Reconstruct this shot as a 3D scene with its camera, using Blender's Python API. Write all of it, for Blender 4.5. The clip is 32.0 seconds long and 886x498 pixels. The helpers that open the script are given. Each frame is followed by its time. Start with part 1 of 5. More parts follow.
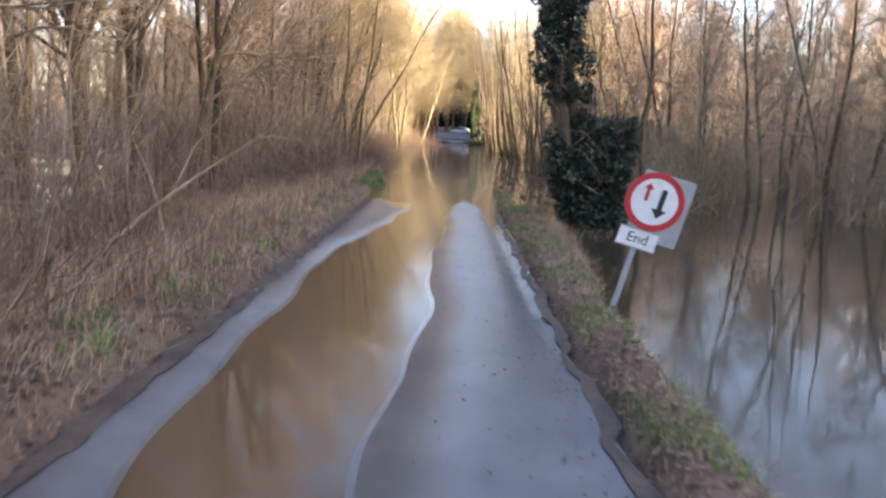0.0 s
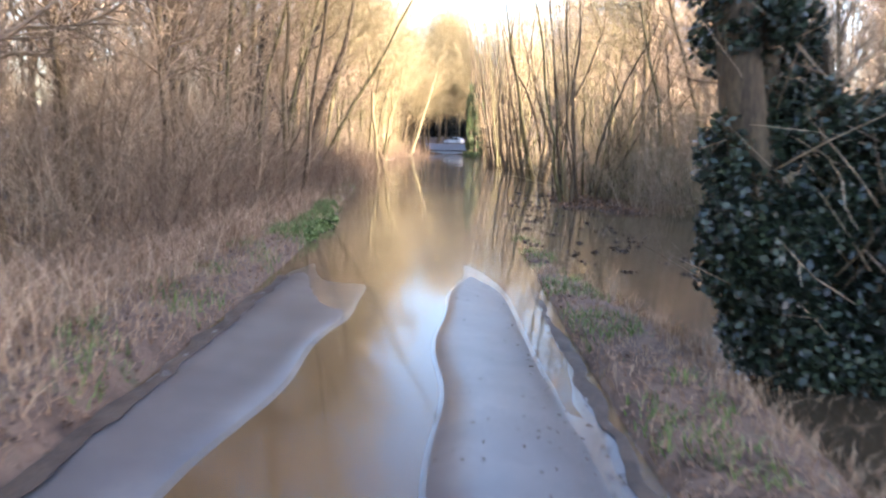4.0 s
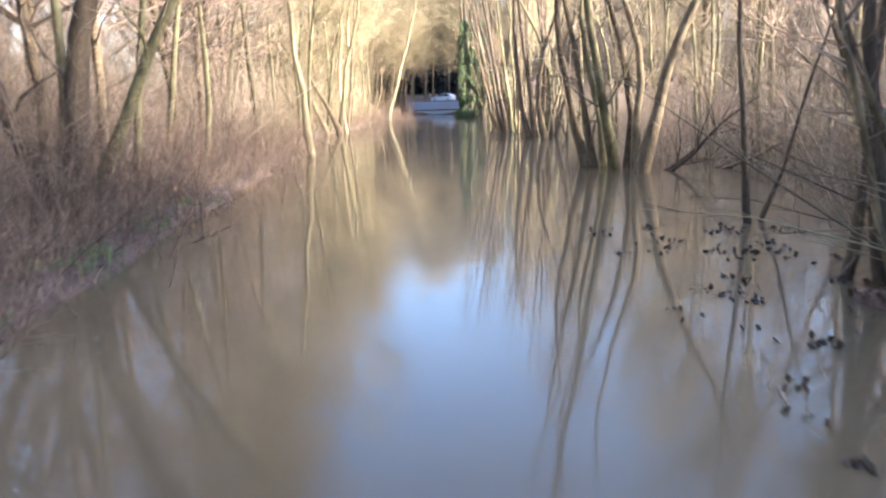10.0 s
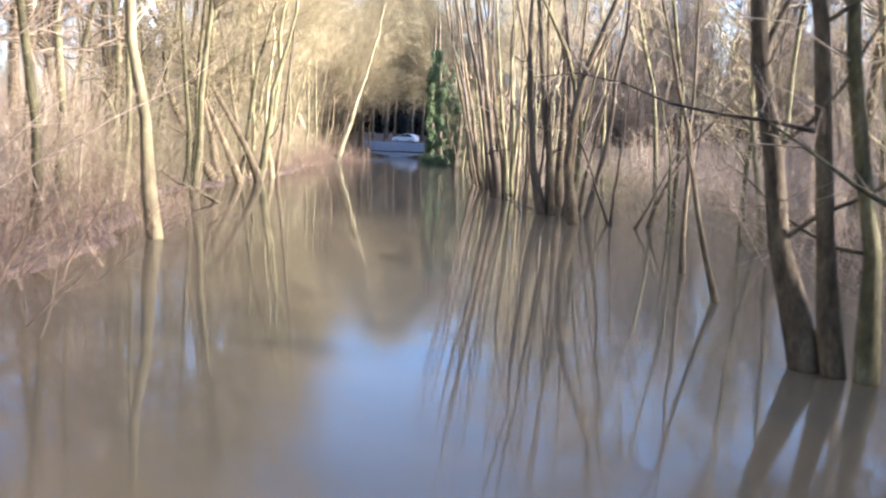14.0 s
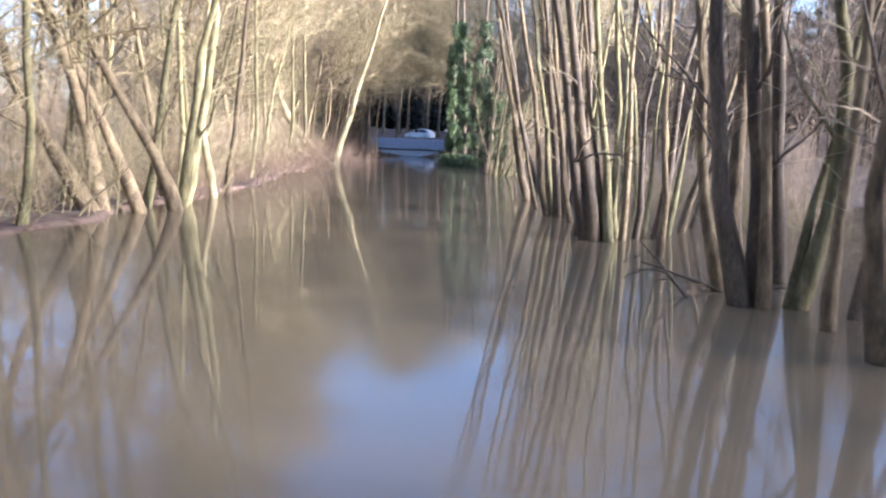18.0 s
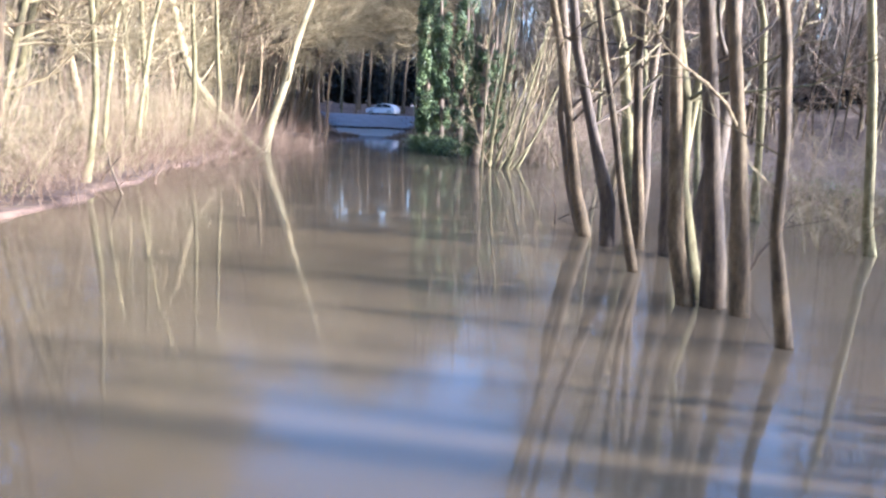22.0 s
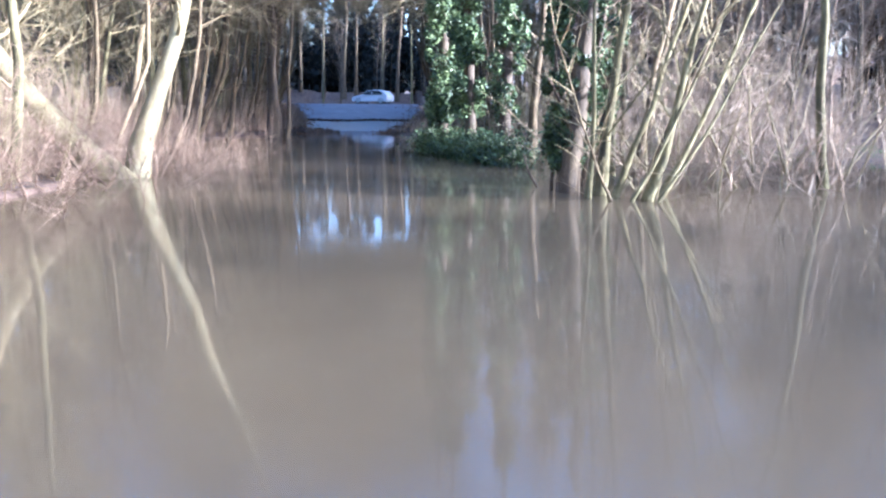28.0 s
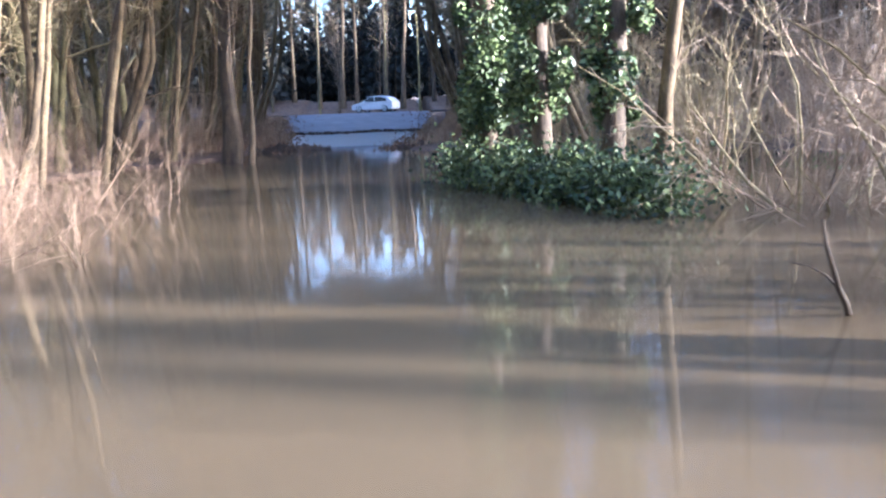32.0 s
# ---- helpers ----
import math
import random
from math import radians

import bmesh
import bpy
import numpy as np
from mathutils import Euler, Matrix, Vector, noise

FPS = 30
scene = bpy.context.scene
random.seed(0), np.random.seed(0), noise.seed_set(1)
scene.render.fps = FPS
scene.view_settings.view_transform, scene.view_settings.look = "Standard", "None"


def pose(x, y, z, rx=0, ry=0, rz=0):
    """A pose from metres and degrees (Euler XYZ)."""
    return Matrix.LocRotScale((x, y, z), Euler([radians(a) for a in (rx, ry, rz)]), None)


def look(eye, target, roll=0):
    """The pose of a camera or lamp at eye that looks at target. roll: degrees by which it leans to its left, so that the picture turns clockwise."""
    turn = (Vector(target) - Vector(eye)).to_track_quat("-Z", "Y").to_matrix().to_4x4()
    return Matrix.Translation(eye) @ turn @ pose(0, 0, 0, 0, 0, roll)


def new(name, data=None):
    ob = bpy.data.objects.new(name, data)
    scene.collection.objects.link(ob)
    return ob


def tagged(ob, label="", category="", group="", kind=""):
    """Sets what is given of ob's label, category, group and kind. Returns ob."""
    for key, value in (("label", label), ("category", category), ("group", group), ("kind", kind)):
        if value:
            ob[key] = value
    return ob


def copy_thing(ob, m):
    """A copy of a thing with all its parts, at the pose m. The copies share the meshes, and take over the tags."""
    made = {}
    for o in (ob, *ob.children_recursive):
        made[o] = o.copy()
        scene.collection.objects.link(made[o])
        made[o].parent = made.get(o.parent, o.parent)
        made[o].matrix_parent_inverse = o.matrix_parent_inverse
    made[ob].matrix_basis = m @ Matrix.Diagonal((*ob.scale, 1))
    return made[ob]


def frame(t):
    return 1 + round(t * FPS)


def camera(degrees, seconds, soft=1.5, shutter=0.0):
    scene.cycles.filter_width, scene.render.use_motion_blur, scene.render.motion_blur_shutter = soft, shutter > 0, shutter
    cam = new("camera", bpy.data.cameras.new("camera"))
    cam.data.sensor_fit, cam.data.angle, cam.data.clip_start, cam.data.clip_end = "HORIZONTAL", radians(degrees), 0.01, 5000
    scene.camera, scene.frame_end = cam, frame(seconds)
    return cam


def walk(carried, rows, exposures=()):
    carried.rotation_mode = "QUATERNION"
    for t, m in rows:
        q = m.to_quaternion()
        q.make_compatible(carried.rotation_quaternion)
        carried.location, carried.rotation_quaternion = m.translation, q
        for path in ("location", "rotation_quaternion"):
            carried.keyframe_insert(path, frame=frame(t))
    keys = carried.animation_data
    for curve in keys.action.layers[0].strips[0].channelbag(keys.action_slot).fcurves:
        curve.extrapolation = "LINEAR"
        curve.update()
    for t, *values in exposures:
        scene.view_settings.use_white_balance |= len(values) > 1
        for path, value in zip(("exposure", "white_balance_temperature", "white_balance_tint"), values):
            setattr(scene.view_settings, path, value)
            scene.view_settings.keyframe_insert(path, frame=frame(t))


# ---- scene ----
cam = camera(59.0, 32.0, 2.3, 0.5)
# seconds, x, y, z, yaw, pitch, roll
ROWS = [
    (0, 0.000, -0.000, 2.051, 0.84, -8.72, -2.37),
    (0.5, 0.012, 1.497, 2.009, 1.82, -8.12, 0.33),
    (1, 0.023, 2.954, 1.973, 2.46, -8.37, -0.42),
    (1.5, 0.034, 4.339, 1.950, 1.85, -9.16, -1.37),
    (2, 0.046, 5.620, 1.939, 1.99, -8.84, -2.29),
    (2.5, 0.040, 6.887, 1.946, 1.70, -7.80, -2.45),
    (3, 0.006, 8.166, 1.959, 0.69, -7.67, -1.11),
    (3.5, -0.023, 9.534, 1.964, 0.58, -7.63, -1.18),
    (5.5, -0.243, 16.568, 1.912, -0.26, -9.48, -4.59),
    (6, -0.256, 18.240, 1.930, -0.89, -8.36, -3.85),
    (6.5, -0.266, 19.931, 1.951, -0.60, -7.93, -3.39),
    (7, -0.263, 21.628, 1.966, -0.95, -8.24, -2.17),
    (7.5, -0.242, 23.351, 1.969, -1.18, -7.45, -0.98),
    (8, -0.206, 25.126, 1.950, -1.93, -7.33, -1.10),
    (8.5, -0.155, 26.926, 1.912, -1.35, -8.96, -1.25),
    (9, -0.072, 28.665, 1.859, 0.48, -10.60, -1.39),
    (9.5, 0.011, 30.368, 1.804, 0.16, -12.15, 0.31),
    (10, 0.055, 32.029, 1.763, -0.49, -10.88, 1.55),
    (10.5, 0.059, 33.655, 1.754, -2.05, -10.45, 0.58),
    (11, 0.043, 35.340, 1.776, -2.35, -10.14, -0.05),
    (11.5, 0.018, 37.021, 1.807, -2.55, -9.70, -0.74),
    (12, -0.007, 38.666, 1.839, -3.46, -10.39, -0.58),
    (12.5, -0.024, 40.217, 1.864, -3.63, -8.97, -0.41),
    (13, -0.040, 41.742, 1.881, -4.53, -8.86, -1.18),
    (13.5, -0.054, 43.263, 1.894, -3.20, -7.91, -2.68),
    (15.5, -0.080, 49.470, 1.973, -4.11, -8.08, -2.64),
    (16, -0.081, 50.999, 1.959, -3.49, -8.07, -2.05),
    (16.5, -0.078, 52.528, 1.941, -2.00, -8.20, -1.93),
    (17, -0.073, 54.060, 1.922, -1.94, -8.36, -1.94),
    (17.5, -0.055, 55.581, 1.907, -1.72, -8.46, -2.28),
    (18, -0.030, 57.094, 1.894, -2.37, -8.28, -2.30),
    (18.5, 0.001, 58.590, 1.884, -2.52, -8.42, -2.50),
    (19, 0.037, 60.083, 1.878, -3.24, -8.40, -1.97),
    (19.5, 0.069, 61.601, 1.876, -3.69, -8.67, -2.21),
    (20, 0.094, 63.091, 1.873, -4.04, -8.66, -2.27),
    (20.5, 0.115, 64.559, 1.869, -4.24, -8.66, -2.36),
    (21, 0.131, 65.990, 1.866, -4.39, -8.69, -2.46),
    (21.5, 0.139, 67.418, 1.864, -4.78, -8.84, -2.26),
    (22, 0.141, 68.838, 1.860, -5.02, -9.88, -2.62),
    (22.5, 0.147, 70.215, 1.852, -5.25, -10.26, -2.57),
    (23, 0.155, 71.583, 1.842, -4.99, -10.36, -2.62),
    (23.5, 0.164, 72.952, 1.831, -5.06, -10.38, -3.20),
    (24, 0.174, 74.304, 1.818, -5.09, -10.26, -3.36),
    (24.5, 0.184, 75.647, 1.801, -3.86, -10.11, -4.83),
    (26.5, 0.267, 80.278, 1.644, -4.65, -10.36, -2.04),
    (27, 0.323, 81.610, 1.601, -5.08, -10.63, -1.40),
    (27.5, 0.383, 82.963, 1.559, -5.48, -10.89, -0.86),
    (28, 0.444, 84.330, 1.516, -5.62, -10.65, -0.33),
    (28.5, 0.506, 85.700, 1.473, -5.33, -10.58, 0.07),
    (29, 0.566, 87.073, 1.429, -5.37, -10.31, 0.63),
    (29.5, 0.614, 88.494, 1.389, -5.32, -10.35, 1.20),
    (30, 0.658, 89.834, 1.360, -5.23, -11.10, 1.28),
    (30.5, 0.689, 90.963, 1.343, -5.15, -11.30, 1.83),
    (31, 0.711, 92.005, 1.330, -4.90, -11.01, 1.86),
    (31.5, 0.727, 93.026, 1.318, -4.90, -10.57, 2.13),
    (32, 0.741, 94.063, 1.305, -5.23, -10.09, 2.03),
]
EXPOSURES = [(0.0, 3.35, 6250.0, 25.0), (3.0, 3.75, 6000.0, 24.0), (6.0, 3.9, 5700.0, 23.0), (10.0, 3.7, 5250.0, 21.0), (13.0, 3.5, 5050.0, 20.0), (16.0, 3.1, 4900.0, 22.0), (20.0, 3.25, 4700.0, 23.0), (24.0, 3.45, 4550.0, 23.0), (27.0, 3.5, 4300.0, 21.0), (29.0, 3.65, 4450.0, 22.0), (32.0, 3.75, 4750.0, 23.0)]
walk(cam, [(t, pose(x, y, z, 90 + pitch, roll, yaw)) for t, x, y, z, yaw, pitch, roll in ROWS], EXPOSURES)

# ---------------------------------------------------------------- light
SUN_AZ, SUN_EL = 107.0, 12.5          # degrees clockwise from the lane's direction, and above the horizon
world = bpy.data.worlds.new("winter_sky")
scene.world = world
world.use_nodes = True
sky = world.node_tree.nodes.new("ShaderNodeTexSky")
sky.sky_type = "NISHITA"
sky.sun_disc = False
sky.sun_elevation, sky.sun_rotation = radians(SUN_EL), radians(SUN_AZ)
sky.air_density, sky.dust_density, sky.ozone_density = 1.0, 2.0, 1.0
world.node_tree.links.new(sky.outputs[0], world.node_tree.nodes["Background"].inputs[0])
world.node_tree.nodes["Background"].inputs[1].default_value = 0.10
to_sun = Vector((math.sin(radians(SUN_AZ)) * math.cos(radians(SUN_EL)), math.cos(radians(SUN_AZ)) * math.cos(radians(SUN_EL)), math.sin(radians(SUN_EL))))
sun = new("sun", bpy.data.lights.new("sun", "SUN"))
sun.data.energy, sun.data.angle, sun.data.color = 5.0, radians(5.0), (1.0, 0.86, 0.64)
sun.matrix_world = look(to_sun * 100, (0, 0, 0))

# ---------------------------------------------------------------- materials
def material(name, colours, scale=4.0, rough=0.8, bump=0.3, detail=6.0, stretch=(1, 1, 1), fine=60.0, island=0.0, metallic=0.0, spec=0.4, coord="Object", per_object=0.0):
    """A procedural surface: colours blended by coarse noise, broken by fine noise, with relief from both."""
    m = bpy.data.materials.new(name)
    m.use_nodes = True
    nt = m.node_tree
    nodes, link = nt.nodes, nt.links.new
    bsdf = nodes["Principled BSDF"]
    tc = nodes.new("ShaderNodeTexCoord")
    mp = nodes.new("ShaderNodeMapping")
    mp.inputs["Scale"].default_value = stretch
    link(tc.outputs[coord], mp.inputs[0])
    a = nodes.new("ShaderNodeTexNoise")
    a.inputs["Scale"].default_value, a.inputs["Detail"].default_value, a.inputs["Roughness"].default_value = scale, detail, 0.62
    b = nodes.new("ShaderNodeTexNoise")
    b.inputs["Scale"].default_value, b.inputs["Detail"].default_value = fine, 3.0
    link(mp.outputs[0], a.inputs[0]), link(mp.outputs[0], b.inputs[0])
    mix = nodes.new("ShaderNodeMath")
    mix.operation = "MULTIPLY_ADD"
    mix.inputs[1].default_value, mix.inputs[2].default_value = 0.35, -0.175
    link(b.outputs[0], mix.inputs[0])
    add = nodes.new("ShaderNodeMath")
    link(a.outputs[0], add.inputs[0]), link(mix.outputs[0], add.inputs[1])
    last = add
    if island or per_object:
        geo = nodes.new("ShaderNodeNewGeometry") if island else nodes.new("ShaderNodeObjectInfo")
        sh = nodes.new("ShaderNodeMath")
        sh.operation = "MULTIPLY_ADD"
        k = island or per_object
        sh.inputs[1].default_value, sh.inputs[2].default_value = k, -k / 2
        link(geo.outputs["Random Per Island" if island else "Random"], sh.inputs[0])
        last = nodes.new("ShaderNodeMath")
        link(add.outputs[0], last.inputs[0]), link(sh.outputs[0], last.inputs[1])
    ramp = nodes.new("ShaderNodeValToRGB")
    els = ramp.color_ramp.elements
    while len(els) < len(colours):
        els.new(0.5)
    for i, c in enumerate(colours):
        els[i].position = 0.28 + 0.44 * i / max(1, len(colours) - 1)
        els[i].color = (*c, 1)
    link(last.outputs[0], ramp.inputs[0])
    link(ramp.outputs[0], bsdf.inputs["Base Color"])
    bsdf.inputs["Roughness"].default_value = rough
    bsdf.inputs["Metallic"].default_value = metallic
    bsdf.inputs["Specular IOR Level"].default_value = spec
    if bump:
        bp = nodes.new("ShaderNodeBump")
        bp.inputs["Strength"].default_value, bp.inputs["Distance"].default_value = bump, 0.02
        link(add.outputs[0], bp.inputs["Height"])
        link(bp.outputs[0], bsdf.inputs["Normal"])
    return m


def silt_cloud():
    """Brown silt that clouds the flood a little below its surface."""
    m = bpy.data.materials.new("brown_silt")
    m.use_nodes = True
    nodes, link = m.node_tree.nodes, m.node_tree.links.new
    bsdf = nodes["Principled BSDF"]
    bsdf.inputs["Roughness"].default_value, bsdf.inputs["Specular IOR Level"].default_value = 1.0, 0.0
    tc, silt, ramp = nodes.new("ShaderNodeTexCoord"), nodes.new("ShaderNodeTexNoise"), nodes.new("ShaderNodeValToRGB")
    silt.inputs["Scale"].default_value, silt.inputs["Detail"].default_value = 0.25, 4.0
    ramp.color_ramp.elements[0].position, ramp.color_ramp.elements[1].position = 0.3, 0.7
    ramp.color_ramp.elements[0].color, ramp.color_ramp.elements[1].color = (0.135, 0.104, 0.062, 1), (0.18, 0.14, 0.084, 1)
    link(tc.outputs["Object"], silt.inputs[0]), link(silt.outputs[0], ramp.inputs[0])
    # the pool behind the verge is clearer: its dark leafy bed shows through; the lane's puddle is coloured browner in
    # place of the canopy's reflection
    sep, across, along, start = nodes.new("ShaderNodeSeparateXYZ"), nodes.new("ShaderNodeMapRange"), nodes.new("ShaderNodeMapRange"), nodes.new("ShaderNodeMapRange")
    both_ways, browned, body = nodes.new("ShaderNodeMath"), nodes.new("ShaderNodeMix"), nodes.new("ShaderNodeMix")
    link(tc.outputs["Object"], sep.inputs[0])
    for node, axis, lo, hi in ((across, "X", 1.4, 2.6), (along, "Y", 40.0, 18.0), (start, "Y", 30.0, 15.0)):
        node.inputs["From Min"].default_value, node.inputs["From Max"].default_value = lo, hi
        link(sep.outputs[axis], node.inputs["Value"])
    both_ways.operation, browned.data_type, body.data_type = "MULTIPLY", "RGBA", "RGBA"
    link(across.outputs[0], both_ways.inputs[0]), link(along.outputs[0], both_ways.inputs[1])
    browned.inputs["B"].default_value, body.inputs["B"].default_value = (0.10, 0.064, 0.032, 1), (0.045, 0.036, 0.024, 1)
    link(start.outputs[0], browned.inputs["Factor"]), link(ramp.outputs[0], browned.inputs["A"])
    link(both_ways.outputs[0], body.inputs["Factor"]), link(browned.outputs["Result"], body.inputs["A"])
    link(body.outputs["Result"], bsdf.inputs["Base Color"])
    return m


def flood_water():
    """The flood's skin: clear, faintly brown, with short wind ripples and long low swells."""
    m = bpy.data.materials.new("muddy_water")
    m.use_nodes = True
    nodes, link = m.node_tree.nodes, m.node_tree.links.new
    tc = nodes.new("ShaderNodeTexCoord")
    smooth, ruffled, skin = nodes.new("ShaderNodeBsdfGlossy"), nodes.new("ShaderNodeBsdfGlossy"), nodes.new("ShaderNodeMixShader")
    smooth.inputs["Roughness"].default_value, ruffled.inputs["Roughness"].default_value = 0.02, 0.16
    skin.inputs[0].default_value = 0.25
    link(smooth.outputs[0], skin.inputs[1]), link(ruffled.outputs[0], skin.inputs[2])
    stretch, short, relief = nodes.new("ShaderNodeMapping"), nodes.new("ShaderNodeTexNoise"), nodes.new("ShaderNodeBump")
    stretch.inputs["Scale"].default_value = (0.5, 1.5, 1.0)
    short.inputs["Scale"].default_value, short.inputs["Detail"].default_value = 4.0, 3.0
    relief.inputs["Strength"].default_value, relief.inputs["Distance"].default_value = 0.25, 0.0045
    swell, long = nodes.new("ShaderNodeTexNoise"), nodes.new("ShaderNodeBump")
    swell.inputs["Scale"].default_value, swell.inputs["Detail"].default_value = 0.7, 1.0
    long.inputs["Strength"].default_value, long.inputs["Distance"].default_value = 0.25, 0.008
    link(tc.outputs["Object"], stretch.inputs[0]), link(stretch.outputs[0], short.inputs[0]), link(short.outputs[0], relief.inputs["Height"])
    link(stretch.outputs[0], swell.inputs[0]), link(swell.outputs[0], long.inputs["Height"]), link(long.outputs[0], relief.inputs["Normal"])
    link(relief.outputs[0], smooth.inputs["Normal"]), link(relief.outputs[0], ruffled.inputs["Normal"])
    # gloss rises with the fifth power towards grazing views, alike from above and below
    facing, fifth, gloss = nodes.new("ShaderNodeLayerWeight"), nodes.new("ShaderNodeMath"), nodes.new("ShaderNodeMath")
    clear, both = nodes.new("ShaderNodeBsdfTransparent"), nodes.new("ShaderNodeMixShader")
    facing.inputs["Blend"].default_value = 0.5
    fifth.operation, gloss.operation = "POWER", "MULTIPLY_ADD"
    fifth.inputs[1].default_value, gloss.inputs[1].default_value, gloss.inputs[2].default_value = 5.0, 0.97, 0.03
    link(facing.outputs["Facing"], fifth.inputs[0]), link(fifth.outputs[0], gloss.inputs[0])
    clear.inputs["Color"].default_value = (0.95, 0.93, 0.89, 1)
    link(gloss.outputs[0], both.inputs[0]), link(clear.outputs[0], both.inputs[1]), link(skin.outputs[0], both.inputs[2])
    link(both.outputs[0], nodes["Material Output"].inputs["Surface"])
    nodes.remove(nodes["Principled BSDF"])
    return m


SILT = silt_cloud()
WATER = flood_water()
LITTER = material("leaf_litter", [(0.036, 0.022, 0.014), (0.080, 0.050, 0.032), (0.136, 0.088, 0.058), (0.068, 0.064, 0.032)], 2.6, 0.9, 0.9, 8, fine=25)
ASPHALT = material("wet_asphalt", [(0.045, 0.044, 0.046), (0.07, 0.069, 0.07), (0.105, 0.102, 0.098)], 1.3, 0.3, 0.25, 8, fine=140)
BARK = material("brown_bark", [(0.033, 0.023, 0.011), (0.112, 0.079, 0.039), (0.219, 0.165, 0.083)], 7.0, 0.9, 1.0, 7, (1, 1, 0.3), 40, per_object=0.22)
BARK_DARK = material("dark_wet_bark", [(0.027, 0.018, 0.011), (0.070, 0.049, 0.027), (0.135, 0.097, 0.052)], 5.0, 0.8, 0.8, 6, (1, 1, 0.25), 40, per_object=0.15)
BARK_PALE = material("pale_bark", [(0.109, 0.084, 0.039), (0.211, 0.168, 0.078), (0.296, 0.256, 0.140)], 4.0, 0.85, 0.6, 6, (1, 1, 0.3), 30, per_object=0.15)
TWIG = material("brown_twigs", [(0.149, 0.103, 0.064), (0.269, 0.196, 0.125), (0.372, 0.289, 0.188)], 2.0, 0.85, 0.0, 3, island=0.35)
BARK_MOSS = material("mossy_bark", [(0.041, 0.034, 0.014), (0.123, 0.103, 0.042), (0.230, 0.198, 0.092)], 7.0, 0.9, 0.8, 6, (1, 1, 0.3), 40, per_object=0.2)
TWIG_OLIVE = material("olive_twigs", [(0.09, 0.072, 0.036), (0.18, 0.145, 0.075), (0.28, 0.23, 0.125)], 2.0, 0.85, 0.0, 3, island=0.4)
MOSS = material("bright_moss", [(0.04, 0.06, 0.016), (0.095, 0.145, 0.036), (0.17, 0.23, 0.075)], 5.0, 0.8, 0.5, 6, fine=60, island=0.4)
TWIG_RED = material("reddish_twigs", [(0.101, 0.064, 0.038), (0.176, 0.116, 0.071), (0.252, 0.181, 0.113)], 2.0, 0.85, 0.0, 3, island=0.35)
TWIG_PALE = material("straw_twigs", [(0.128, 0.094, 0.042), (0.224, 0.176, 0.084), (0.304, 0.254, 0.136)], 2.0, 0.85, 0.0, 3, island=0.35)
STRAW = material("dry_grass", [(0.181, 0.110, 0.064), (0.315, 0.209, 0.129), (0.429, 0.315, 0.193)], 1.2, 0.8, 0.0, 3, island=0.4)
GRASS = material("green_grass", [(0.055, 0.085, 0.02), (0.12, 0.185, 0.04), (0.20, 0.26, 0.085)], 1.2, 0.7, 0.0, 3, island=0.4)
IVY = material("ivy_leaf", [(0.014, 0.027, 0.010), (0.052, 0.082, 0.024), (0.120, 0.156, 0.052)], 1.5, 0.55, 0.0, 3, island=0.5, spec=0.4)
# conifer green cut to near black: the wood's shade is in the colour
CONIFER = material("shaded_conifer", [(0.006, 0.008, 0.007), (0.011, 0.014, 0.011), (0.02, 0.024, 0.017)], 1.0, 0.8, 0.0, 3, island=0.5)
EARTH = material("wet_earth", [(0.022, 0.015, 0.010), (0.055, 0.036, 0.022), (0.09, 0.062, 0.038)], 3.0, 0.7, 0.9, 8, fine=30)
ASPHALT_DRY = material("damp_asphalt", [(0.057, 0.057, 0.070), (0.090, 0.090, 0.106), (0.135, 0.132, 0.150)], 1.1, 0.6, 0.25, 8, fine=120, spec=0.45)
# darker copy of the ivy leaf, with the shade by the sign in its colour
IVY_SHADED = material("shaded_ivy_leaf", [(0.006, 0.012, 0.008), (0.016, 0.028, 0.016), (0.04, 0.058, 0.03)], 1.5, 0.4, 0.0, 3, island=0.5, spec=0.5)

# ---------------------------------------------------------------- mesh helpers
def mesh_of(name, verts, faces, mat, smooth=True):
    me = bpy.data.meshes.new(name)
    me.from_pydata(verts, [], faces)
    me.materials.append(mat)
    if smooth:
        me.polygons.foreach_set("use_smooth", [True] * len(me.polygons))
    me.update()
    return me


def thing(name, label, category, group="", kind="", at=None):
    ob = tagged(new(name), label, category, group, kind)
    if at is not None:
        ob.matrix_basis = at
    return ob


def part(name, me, parent, label=""):
    ob = new(name, me)
    ob.parent = parent
    return tagged(ob, label)


